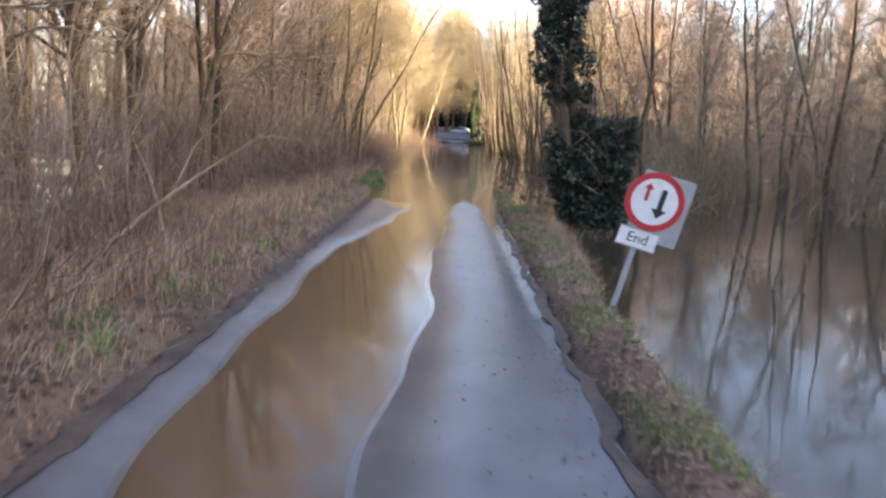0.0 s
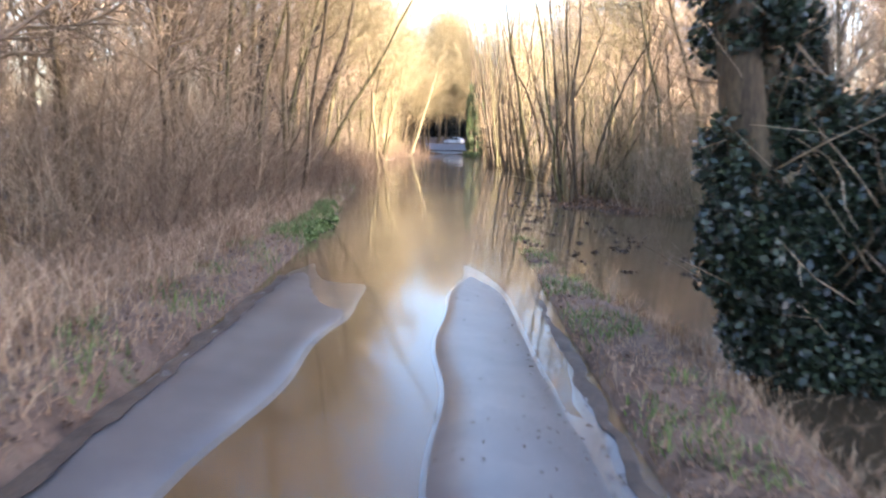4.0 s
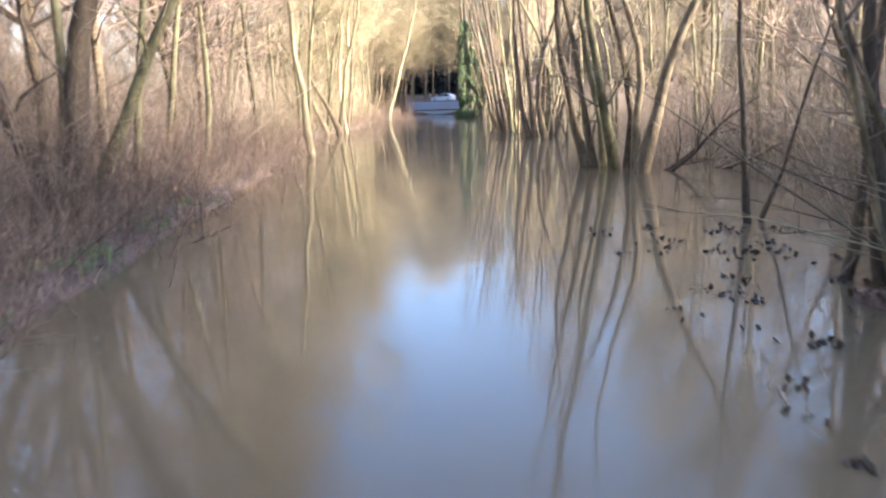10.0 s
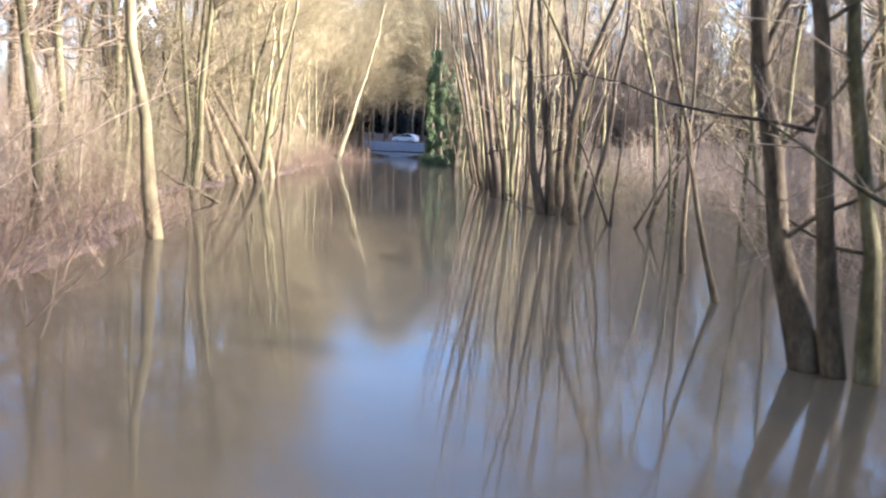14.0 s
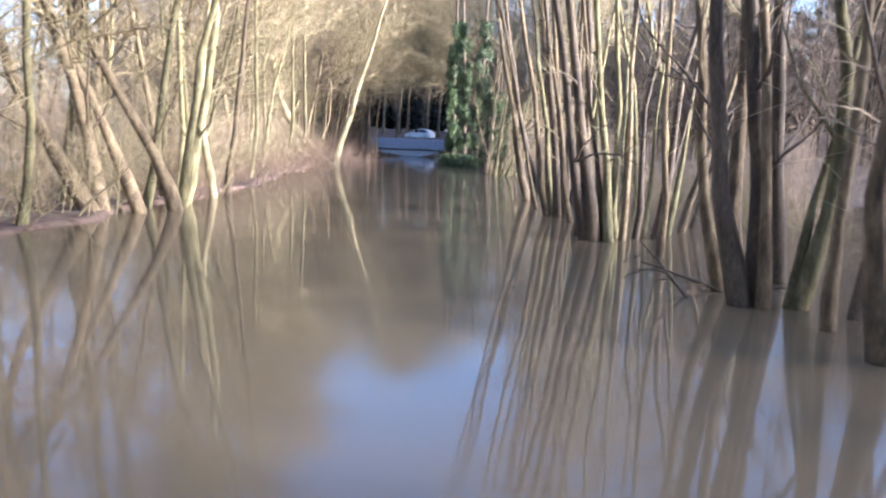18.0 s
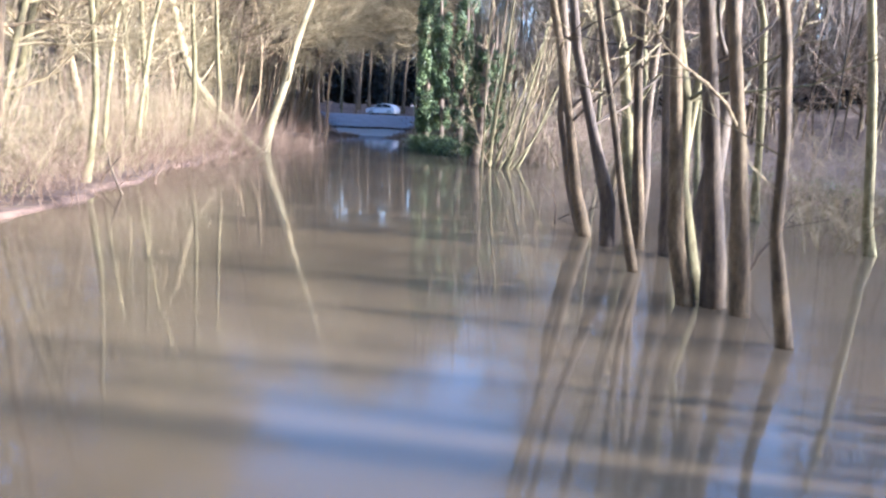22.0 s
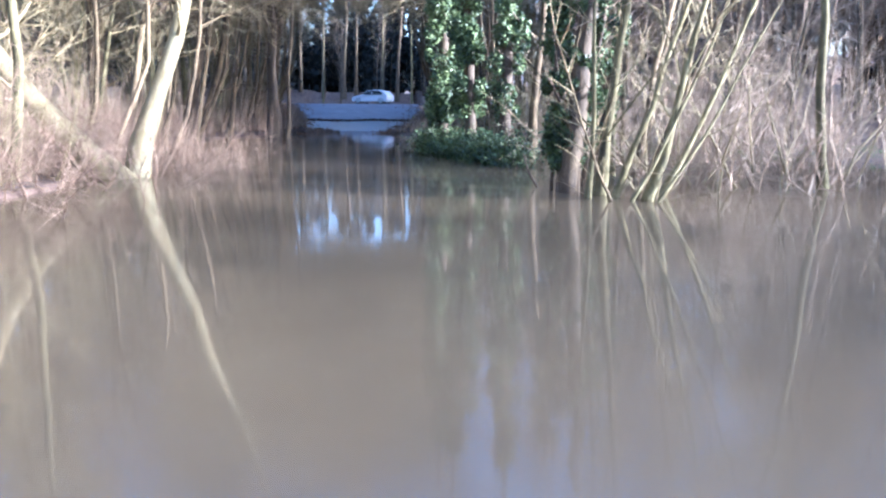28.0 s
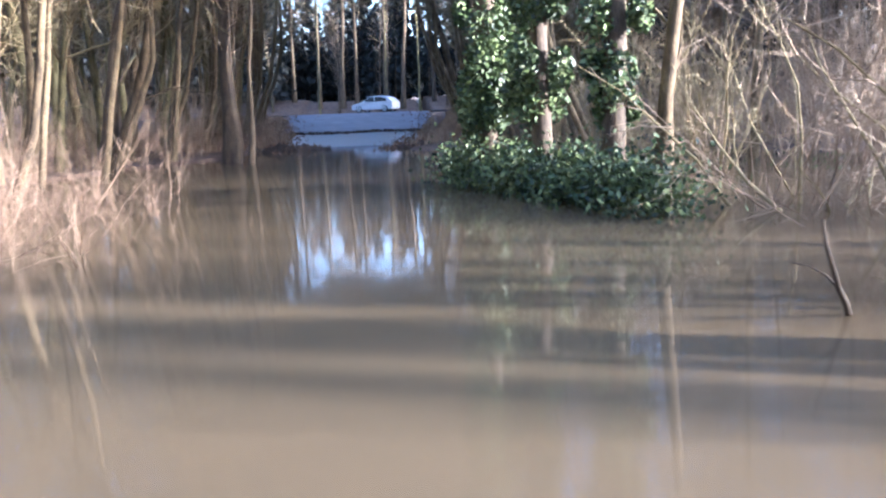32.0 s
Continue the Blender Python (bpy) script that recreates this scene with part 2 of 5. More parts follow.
class Tubes:
    """Gathers tapered tubes and leaf blades and turns them into one mesh."""

    def __init__(self):
        self.by = {}
        self.v, self.f, self.n = [], [], 0

    def add(self, pts, radii, sides=3):
        self.by.setdefault((len(pts), sides), []).append((pts, radii))

    def build(self, name, mat):
        vs, fs, n0 = [], [], 0
        for (n, k), items in self.by.items():
            p = np.array([i[0] for i in items], float)
            r = np.array([i[1] for i in items], float)
            d = np.gradient(p, axis=1)
            d /= np.linalg.norm(d, axis=2, keepdims=True) + 1e-9
            ref = np.where(np.abs(d[..., 2:3]) > 0.9, np.array([1.0, 0, 0]), np.array([0, 0, 1.0]))
            ref = np.broadcast_to(ref[:, :1], d.shape)
            u = np.cross(d, ref)
            u /= np.linalg.norm(u, axis=2, keepdims=True) + 1e-9
            w = np.cross(d, u)
            a = np.arange(k) * 2 * np.pi / k
            ring = p[:, :, None] + r[:, :, None, None] * (np.cos(a)[:, None] * u[:, :, None] + np.sin(a)[:, None] * w[:, :, None])
            m = len(items)
            idx = n0 + np.arange(m * n * k).reshape(m, n, k)
            nx = np.roll(idx, -1, axis=2)
            q = np.stack([idx[:, :-1], nx[:, :-1], nx[:, 1:], idx[:, 1:]], -1)
            q = (q[:, :, :1] if k == 2 else q).reshape(-1, 4)     # two sides: a flat twig
            vs.append(ring.reshape(-1, 3))
            fs.append(q)
            n0 += m * n * k
        if not vs:
            vs, fs = [np.zeros((3, 3))], [np.array([[0, 1, 2, 2]])]
        return quads(name, np.concatenate(vs), np.concatenate(fs), mat)


def quads(name, v, q, mat, smooth=True):
    me = bpy.data.meshes.new(name)
    me.vertices.add(len(v))
    me.vertices.foreach_set("co", np.asarray(v, np.float32).ravel())
    me.loops.add(q.size)
    me.loops.foreach_set("vertex_index", q.ravel().astype(np.int32))
    me.polygons.add(len(q))
    me.polygons.foreach_set("loop_start", np.arange(0, q.size, q.shape[1], dtype=np.int32))
    me.polygons.foreach_set("loop_total", np.full(len(q), q.shape[1], np.int32))
    me.polygons.foreach_set("use_smooth", np.full(len(q), smooth))
    me.materials.append(mat)
    me.update(calc_edges=True)
    return me


# ---------------------------------------------------------------- land, road, water
def lump(x, y, s, seed=0.0):
    """Smooth repeatable unevenness between about -1 and 1."""
    return (np.sin(x / s + seed) * np.cos(y / s * 1.13 - seed) + 0.6 * np.sin(x / s * 2.3 + y / s * 1.7 + seed * 2) + 0.4 * np.cos(x / s * 4.1 - y / s * 3.7 + seed)) / 2.0


def step(a, b, v):
    t = np.clip((v - a) / (b - a), 0, 1)
    return t * t * (3 - 2 * t)


ROAD_L, ROAD_R = -2.28, 1.12


def road_height(x, y):
    along = np.interp(y, [-60, 0, 10, 21, 24, 30, 40, 60, 85, 105, 118, 126, 132, 139, 143, 147, 150, 156, 162, 400], [0.9, 0.11, 0.07, 0.0, -0.06, -0.12, -0.18, -0.3, -0.5, -0.45, -0.2, 0.0, 0.05, 0.2, 0.5, 0.95, 1.28, 1.28, 1.15, 1.15])
    wide = np.interp(y, [0, 4, 8, 11, 14.4, 19.5, 24], [0.5, 0.85, 1.05, 0.98, 0.77, 0.45, 0.45])
    mid = np.interp(y, [0, 4, 8, 11, 14.4, 19.5, 24], [-1.1, -1.12, -1.13, -1.1, -0.93, -0.5, -0.4]) + 0.08 * np.sin(y * 0.9) + 0.04 * np.sin(y * 2.3)
    dip = -0.155 * np.exp(-((x - mid) / wide) ** 4) * step(-8, 1, y) - 0.05 * np.exp(-((x - 0.95) / 0.16) ** 2) * step(2, 12, y)
    crown = 0.035 * np.exp(-((x - 0.15) / 0.5) ** 2) + 0.03 * np.exp(-((x + 2.1) / 0.25) ** 2)
    return along + (dip + crown) * step(40, 25, y)


def land_height(x, y):
    bed = road_height(x, y) - 0.12
    n = lump(x, y, 1.7) * 0.06 + lump(x, y, 0.45, 2.0) * 0.03
    edge_l = np.interp(y, [-60, 20, 30, 35, 44, 50, 58, 66, 74, 80, 100, 113, 120, 126, 140, 150], [-2.3, -2.3, -2.5, -3.0, -3.5, -4.0, -4.4, -6.5, -5.9, -5.0, -4.8, -6.5, -3.6, -3.0, -4.2, -5.2])
    edge_l = edge_l + 0.45 * lump(y, y * 0, 1.9, 1.0) * step(34, 46, y)
    out_l = edge_l - x
    bank = np.interp(y, [-60, 0, 25, 40, 60, 120, 132, 139, 147, 165], [0.5, 0.26, 0.17, 0.12, 0.07, 0.07, 0.28, 0.45, 1.05, 1.3])
    wood_l = np.interp(y, [-60, 0, 10, 30, 60, 100, 118, 132, 147, 165], [0.5, 0.02, -0.03, -0.02, 0.03, 0.0, 0.1, 0.35, 1.1, 1.3])
    t = step(1.2, 2.6, out_l)
    left = bank * (1 - t) + (wood_l + step(10, 40, out_l) * 0.5) * t + n * (0.7 + 1.1 * t)
    # the other side: a narrow verge, then drowned ground
    verge = np.interp(y, [-60, 0, 16, 22, 28, 40, 60], [0.45, 0.24, 0.14, 0.05, -0.06, -0.16, -0.3])
    drowned = np.interp(y, [-60, 0, 9, 14, 28, 40, 60, 90, 112, 122, 135, 150, 162], [0.3, -0.22, -0.22, -0.16, -0.15, -0.20, -0.24, -0.25, -0.12, 0.06, 0.4, 1.2, 1.2])
    rise = step(7.5, 22, x) * np.interp(y, [0, 40, 80, 120], [0.05, 0.25, 0.40, 0.6]) + step(22, 70, x) * 5.0
    edge_r = np.interp(y, [-60, 122, 128, 140, 150], [1.16, 1.16, 2.6, 4.2, 5.2])
    out_r = x - edge_r
    wide = np.interp(y, [0, 10, 14, 19, 23], [1.1, 1.1, 1.6, 1.6, 1.1])
    t = step(wide - 0.65, wide, out_r)
    right = verge * (1 - t) + (drowned + rise) * t + n * (0.8 + 0.9 * t)
    sl, sr = step(0.0, 0.35, out_l), step(0.0, 0.22, out_r)
    out = np.where(x < -0.6, bed * (1 - sl) + left * sl, bed * (1 - sr) + right * sr)
    # the road across the far end, and the bank under the wood behind it
    cross = step(147, 149.5, y) * (1 - step(161, 164, y))
    out = out * (1 - cross) + (road_height(x, y) - 0.12) * cross
    out = out + step(162, 172, y) * 1.4
    beyond = np.maximum(np.abs(x) - 60, 0) + np.maximum(-y - 40, 0) + np.maximum(y - 200, 0)
    return out + np.minimum(beyond * 0.03, 9.0)


def grid_sheet(xs, ys, fn):
    gx, gy = np.meshgrid(xs, ys)
    v = np.stack([gx, gy, fn(gx, gy)], -1).reshape(-1, 3)
    nx, ny = len(xs), len(ys)
    i = (np.arange(ny - 1)[:, None] * nx + np.arange(nx - 1)).ravel()
    return v, np.stack([i, i + 1, i + nx + 1, i + nx], -1)


xs = np.concatenate([[-900, -400, -180, -100], np.arange(-60, -8, 1.2), np.arange(-8, 8, 0.14), np.arange(8, 61, 1.2), [100, 180, 400, 900]])
ys = np.concatenate([[-900, -400, -150, -70], np.arange(-40, 0, 2.0), np.arange(0, 50, 0.25), np.arange(50, 185, 0.6), [200, 260, 400, 900]])
v, q = grid_sheet(xs, ys, land_height)
ground = tagged(new("ground", quads("ground", v, q, LITTER)), "wet ground of brown leaf litter, mud and thin grass", "ground", kind="structure")
xs = np.linspace(ROAD_L, ROAD_R, 52)
ys = np.concatenate([np.arange(-60, 0, 3.0), np.arange(0, 40, 0.15), np.arange(40, 156, 1.0)])
ragged = lambda x, y: road_height(x, y) + (lump(x, y, 0.35, 4.0) * 0.0012 + lump(x, y, 0.9, 4.0) * 0.003 + lump(x, y, 2.2, 1.0) * 0.010) * step(40, 25, y)
v, q = grid_sheet(xs, ys, ragged)
wob = (np.abs(v[:, 0] - xs.mean()) > 1.5) * lump(v[:, 1], v[:, 0] * 0, 0.6, 1.0) * 0.07
v[:, 0] += wob
flare = np.interp(v[:, 1], [0, 118, 128, 134, 140, 150, 156], [0, 0, 0.6, 1.05, 1.4, 1.9, 1.9])
v[:, 0] += (v[:, 0] - xs.mean()) * flare + 0.55 * step(124, 139, v[:, 1])
row = len(xs)
cut = int(np.searchsorted(ys, 139.0))
tagged(new("road", quads("road", v[:(cut + 1) * row], q[:cut * (row - 1)], ASPHALT)), "narrow wet asphalt lane running into flood water", "road", kind="structure")
tagged(new("road", quads("far_lane", v[cut * row:], q[cut * (row - 1):] - cut * row, ASPHALT_DRY)), "damp asphalt lane climbing out of the flood to a junction", "road", kind="structure")
v, q = grid_sheet(np.linspace(-60, 60, 61), np.linspace(151.5, 161, 10), lambda x, y: road_height(x * 0, y) + 0.012)
tagged(new("road", quads("cross_road", v, q, ASPHALT_DRY)), "wet asphalt road crossing the end of the lane", "road", kind="structure")
v, q = grid_sheet(np.linspace(-70, 70, 15), np.linspace(-30, 150, 19), lambda x, y: x * 0)
water = tagged(new("water", quads("water", v, q, WATER)), "still muddy brown flood water over the lane", "water", kind="structure")
silt = tagged(new("water", quads("silt", v - np.array([0, 0, 0.015]), q, SILT)), "brown silt clouding the flood below its surface", "water", kind="structure")

# ---------------------------------------------------------------- trees and shrubs
def wander(rng, start, way, length, r0, r1, n=6, bend=0.15, up=0.0):
    """A crooked tapered line."""
    p, d = np.array(start, float), np.array(way, float)
    d /= np.linalg.norm(d)
    pts, seg = [p.copy()], length / (n - 1)
    for _ in range(n - 1):
        d = d + rng.normal(0, bend, 3) + np.array([0, 0, up])
        d /= np.linalg.norm(d)
        p = p + d * seg
        pts.append(p.copy())
    s = np.linspace(0, 1, n)
    return np.array(pts), r0 + (r1 - r0) * s ** 0.85


def aside(rng, d, lean):
    """A direction that leans off d by about lean radians."""
    d = d / np.linalg.norm(d)
    o = rng.normal(0, 1, 3)
    o -= d * o.dot(d)
    o /= np.linalg.norm(o) + 1e-9
    return d * math.cos(lean) + o * math.sin(lean)


def twiggy(rng, tubes, pts, radii, number, length, first=0.3, lean=0.9, up=0.06, depth=2, r=0.010, bend=0.2, flat=0.0):
    """Side twigs along a stem, each with smaller ones of its own."""
    n = len(pts)
    for _ in range(number):
        s = first + (1 - first) * rng.random() ** 0.9
        i = min(int(s * (n - 1)), n - 2)
        f = s * (n - 1) - i
        p = pts[i] * (1 - f) + pts[i + 1] * f
        d = aside(rng, pts[i + 1] - pts[i], lean * rng.uniform(0.5, 1.3))
        d[2] = d[2] * (1 - flat) 
        ln = length * rng.uniform(0.4, 1.2) * (1.1 - 0.5 * s)
        rr = min(r * rng.uniform(0.7, 1.3), radii[i] * 0.8)
        q, qr = wander(rng, p, d, ln, rr, rr * 0.25, 3, bend, up)
        tubes.add(q, qr, 3 if depth > 1 else 2)
        if depth > 1:
            twiggy(rng, tubes, q, qr, rng.integers(2, 5), ln * 0.5, 0.25, 0.8, up, depth - 1, rr * 0.6, bend, flat)


def bush(name, seed, label, height=3.2, stems=26, spread=0.75, twig=TWIG, wood=TWIG, r=0.014, number=9, tl=0.8, base=0.5, group="lane-side bushes", main=4, up=0.05, first=0.12, lean=0.8):
    rng = np.random.default_rng(seed)
    tw = Tubes()
    ob = thing(name, label, "bush", group)
    for k in range(stems):
        a, l = rng.uniform(0, 2 * np.pi), abs(rng.normal(0, spread * 0.6))
        d = np.array([math.cos(a) * l, math.sin(a) * l, 1.0])
        h = height * rng.uniform(0.5, 1.1)
        b = rng.normal(0, base, 2)
        rr = r * rng.uniform(0.6, 1.5) * (1.8 if k < main else 1.0)
        pts, rad = wander(rng, (b[0], b[1], -0.25), d, h, rr, 0.003, 6, 0.13, 0.02)
        one = Tubes() if k < main else tw
        one.add(pts, rad, 5 if k < main else 3)
        if k < main:
            part("stem", one.build("stem", wood), ob)
        twiggy(rng, tw, pts, rad, number, tl, first, lean, up, 2, max(r * 0.45, 0.005), 0.22)
    tagged(part("crown", tw.build("crown", twig), ob), kind="stuff")
    return ob


def tree(name, seed, label, height=11.0, r=0.12, lean=(0, 0), limbs=12, limb_len=3.0, twigs=14, wood=BARK, twig=TWIG, crook=0.05, first=0.3, group="lane-side trees", reach=0.0, far=False):
    rng = np.random.default_rng(seed)
    tr, tw = Tubes(), Tubes()
    ob = thing(name, label, "tree", group)
    pts, rad = wander(rng, (0, 0, -0.4), (lean[0], lean[1], 1), height, r, 0.02, 12, crook, 0.03)
    rad[0] *= 1.5
    tr.add(pts, rad, 10)
    part("trunk", tr.build("trunk", wood), ob)
    for _ in range(limbs):
        s = first + (1 - first) * rng.random()
        i = min(int(s * 11), 10)
        p = pts[i] + (pts[i + 1] - pts[i]) * (s * 11 - i)
        rr = rad[i] * rng.uniform(0.3, 0.55)
        q, qr = wander(rng, p, aside(rng, pts[i + 1] - pts[i], rng.uniform(0.6, 1.2)) + np.array([reach, 0, 0]), limb_len * rng.uniform(0.5, 1.2) * (1.2 - 0.7 * s), rr, 0.006, 7, 0.16, 0.07)
        if far:
            tw.add(q, qr, 4)
        else:
            li = Tubes()
            li.add(q, qr, 5)
            part("limb", li.build("limb", wood), ob)
        twiggy(rng, tw, q, qr, twigs, limb_len * 0.4, 0.15, 0.8, 0.04, 2, 0.015, 0.2)
    tagged(part("crown", tw.build("crown", twig), ob), kind="stuff")
    return ob


def stand(name, label, specs, height=9.0, wood=BARK, twig=TWIG_PALE, twigs=16, tl=1.2, first=0.25, seed=1, group="trees standing in the flood", foot=1.35, category="tree", down=0.5, twig_r=0.010, bare=()):
    """Stems that share one stool. specs: x, y, lean across the lane, bow, radius of each."""
    rng = np.random.default_rng(seed)
    cx, cy = np.mean([s[0] for s in specs]), np.mean([s[1] for s in specs])
    ob = thing(name, label, category, group, at=pose(cx, cy, 0))
    tw = Tubes()
    for k, (x, y, lean, bow, r) in enumerate(specs):
        h = height * rng.uniform(0.8, 1.15) * min(1.0, 0.55 + r * 6)
        z = np.linspace(-down, h, 12)
        zz = np.clip(z, 0, 6)
        px = x - cx + lean * z + bow * zz * zz
        py = y - cy + rng.normal(0, 0.06) * z
        pts = np.stack([px, py, z], -1)
        pts[1:] += rng.normal(0, 0.014 + r * 0.07, (11, 3)) * np.array([1, 1, 0.2])
        turn, bend, long = rng.uniform(0, 6.28), rng.uniform(0.03, 0.09) * min(1.0, r / 0.09), rng.uniform(1.2, 2.2)
        pts[:, 0] += math.cos(turn) * bend * np.sin(z * long)
        pts[:, 1] += math.sin(turn) * bend * np.sin(z * long)
        s = np.linspace(0, 1, 12)
        rad = r * (1.0 - 0.85 * s)
        rad[:2] *= foot
        one = Tubes()
        one.add(pts, rad, 9)
        skin = wood if len(specs) < 3 else (wood, wood, BARK_MOSS, BARK)[k % 4]
        for _ in range(3 if r > 0.075 and k not in bare else 0):
            i = int(rng.integers(2, 7))
            q, qr = wander(rng, pts[i], aside(rng, pts[i + 1] - pts[i], rng.uniform(0.5, 1.2)), rng.uniform(1.2, 2.8), rad[i] * rng.uniform(0.25, 0.4), 0.006, 7, 0.2, 0.05)
            li = Tubes()
            li.add(q, qr, 5)
            part("limb", li.build("limb", skin), ob)
            twiggy(rng, tw, q, qr, 10, 0.9, 0.2, 0.9, 0.04, 2, 0.008, 0.22)
        part("stem" if len(specs) > 1 else "trunk", one.build("stem", skin), ob)
        if k not in bare:
            twiggy(rng, tw, pts, rad, twigs, tl * min(1.0, 0.5 + r * 6), first, 0.95, 0.05, 2, twig_r, 0.2)
    if tw.by:
        tagged(part("crown", tw.build("crown", twig), ob), kind="stuff")
    return ob


def put(ob, x, y, turn=0.0, size=1.0, z=None):
    """A copy of a pattern at a place on the land."""
    if z is None:
        z = max(float(land_height(np.array(x * 1.0), np.array(y * 1.0))), -0.5)
    return copy_thing(ob, pose(x, y, z, 0, 0, turn) @ Matrix.Diagonal((size, size, size, 1)))


def away(ob):
    """Removes the pattern itself, once its copies stand."""
    for o in (*ob.children_recursive, ob):
        bpy.data.objects.remove(o)


def leaves(rng, centres, size, spread=0.35):
    """Small pointed leaf blades facing all ways: vertices and quads."""
    n = len(centres)
    a = rng.normal(0, 1, (n, 3))
    a /= np.linalg.norm(a, axis=1, keepdims=True)
    b = np.cross(a, rng.normal(0, 1, (n, 3)))
    b /= np.linalg.norm(b, axis=1, keepdims=True)
    s = size * rng.uniform(0.6, 1.3, (n, 1))
    v = np.stack([centres - a * s, centres + b * s * 0.62, centres + a * s * 1.1, centres - b * s * 0.62], 1).reshape(-1, 3)
    return v, np.arange(4 * n).reshape(n, 4)


def ivy_tree(name, label, specs, leaf=0.075, number=4200, girth=0.75, low=0.3, height=8.0, seed=3, group="ivy-clad trees", lumps=26, twigs=0, leaf_mat=IVY):
    """Trunks wrapped in ivy that bulges out in clumps."""
    rng = np.random.default_rng(seed)
    cx, cy = np.mean([s[0] for s in specs]), np.mean([s[1] for s in specs])
    ob = thing(name, label, "tree", group, at=pose(cx, cy, 0))
    cloud, tw = [], Tubes()
    for x, y, lean, bow, r in specs:
        z = np.linspace(-0.5, height * 1.25, 10)
        pts = np.stack([x - cx + lean * z + bow * z * z, y - cy + z * 0.0, z], -1)
        pts[1:] += rng.normal(0, 0.04, (9, 3))
        rad = r * np.linspace(1.1, 0.35, 10)
        one = Tubes()
        one.add(pts, rad, 9)
        part("trunk", one.build("trunk", BARK_DARK), ob)
        if twigs:
            twiggy(rng, tw, pts, rad, twigs, 1.6, 0.2, 1.1, 0.02, 2, 0.012, 0.2)
        for _ in range(lumps):
            zc = rng.uniform(low, height)
            ang, off = rng.uniform(0, 2 * np.pi), girth * rng.uniform(0.1, 0.75)
            c = np.array([x - cx + lean * zc + bow * zc * zc + math.cos(ang) * off, y - cy + math.sin(ang) * off, zc])
            w = girth * rng.uniform(0.22, 0.5)
            m = int(number / lumps)
            d = rng.normal(0, 1, (m, 3))
            d /= np.linalg.norm(d, axis=1, keepdims=True)
            cloud.append(c + d * w * rng.uniform(0.55, 1.05, (m, 1)) * np.array([1, 1, 1.5]))
    v, q = leaves(rng, np.concatenate(cloud), leaf)
    tagged(part("ivy", quads("ivy", v, q, leaf_mat, False), ob, "dark green glossy ivy leaves"), kind="stuff")
    if tw.by:
        tagged(part("crown", tw.build("crown", TWIG), ob), kind="stuff")
    return ob


def blades(rng, xy, low, high, width, bend=0.5):
    """Grass blades rooted at the given places on the land: two quads each."""
    n = len(xy)
    z = land_height(xy[:, 0], xy[:, 1])
    h = rng.uniform(low, high, n)
    a = rng.uniform(0, 2 * np.pi, n)
    d = np.stack([np.cos(a), np.sin(a), 0 * a], -1)
    side = np.stack([-np.sin(a + 0.7), np.cos(a + 0.7), 0 * a], -1) * (width * rng.uniform(0.6, 1.3, n))[:, None]
    p0 = np.stack([xy[:, 0], xy[:, 1], z - 0.02], -1)
    lean = rng.uniform(0.1, bend, n)[:, None]
    p1 = p0 + d * h[:, None] * lean * 0.35 + np.array([0, 0, 1]) * (h * 0.6)[:, None]
    p2 = p0 + d * h[:, None] * lean + np.array([0, 0, 1]) * (h * rng.uniform(0.75, 1.0, n))[:, None]
    v = np.stack([p0 - side, p0 + side, p1 + side * 0.7, p1 - side * 0.7, p2 + side * 0.12, p2 - side * 0.12], 1).reshape(-1, 3)
    i = np.arange(n)[:, None] * 6
    q = np.concatenate([i + np.array([0, 1, 2, 3]), i + np.array([3, 2, 4, 5])])
    return v, q


def wood(seed, label, n, wide, deep, height, r, wood_mat, twig_mat, twigs=60, name="far_wood", first=0.2, spread=1.6):
    """A patch of far trees as one piece of stuff: trunks and a haze of branches."""
    rng = np.random.default_rng(seed)
    tr, tw = Tubes(), Tubes()
    for _ in range(n):
        p = np.array([rng.uniform(-wide / 2, wide / 2), rng.uniform(-deep / 2, deep / 2), -1.0])
        h = height * rng.uniform(0.7, 1.15)
        pts, rad = wander(rng, p, (rng.normal(0, 0.05), rng.normal(0, 0.05), 1), h, r * rng.uniform(0.6, 1.4), 0.02, 6, 0.04, 0.02)
        tr.add(pts, rad, 5)
        for _ in range(twigs):
            s = first + (1 - first) * rng.random()
            i = min(int(s * 5), 4)
            c = pts[i] + (pts[i + 1] - pts[i]) * (s * 5 - i)
            ln = spread * rng.uniform(0.5, 1.3) * (1.2 - 0.5 * s)
            q, qr = wander(rng, c, aside(rng, np.array([0, 0, 1.0]), rng.uniform(0.5, 1.4)), ln, 0.022, 0.006, 3, 0.2, 0.1)
            tw.add(q, qr, 3)
            for _ in range(3):
                f = rng.uniform(0.3, 1.0)
                c2 = q[0] + (q[2] - q[0]) * f
                q2, r2 = wander(rng, c2, aside(rng, q[2] - q[0], 0.8), ln * 0.5, 0.015, 0.006, 2, 0.0, 0.0)
                tw.add(q2, r2, 2)
    ob = thing(name, label, "wood", kind="stuff")
    tagged(part("trunks", tr.build("trunks", wood_mat), ob), kind="stuff")
    tagged(part("branches", tw.build("branches", twig_mat), ob), kind="stuff")
    return ob


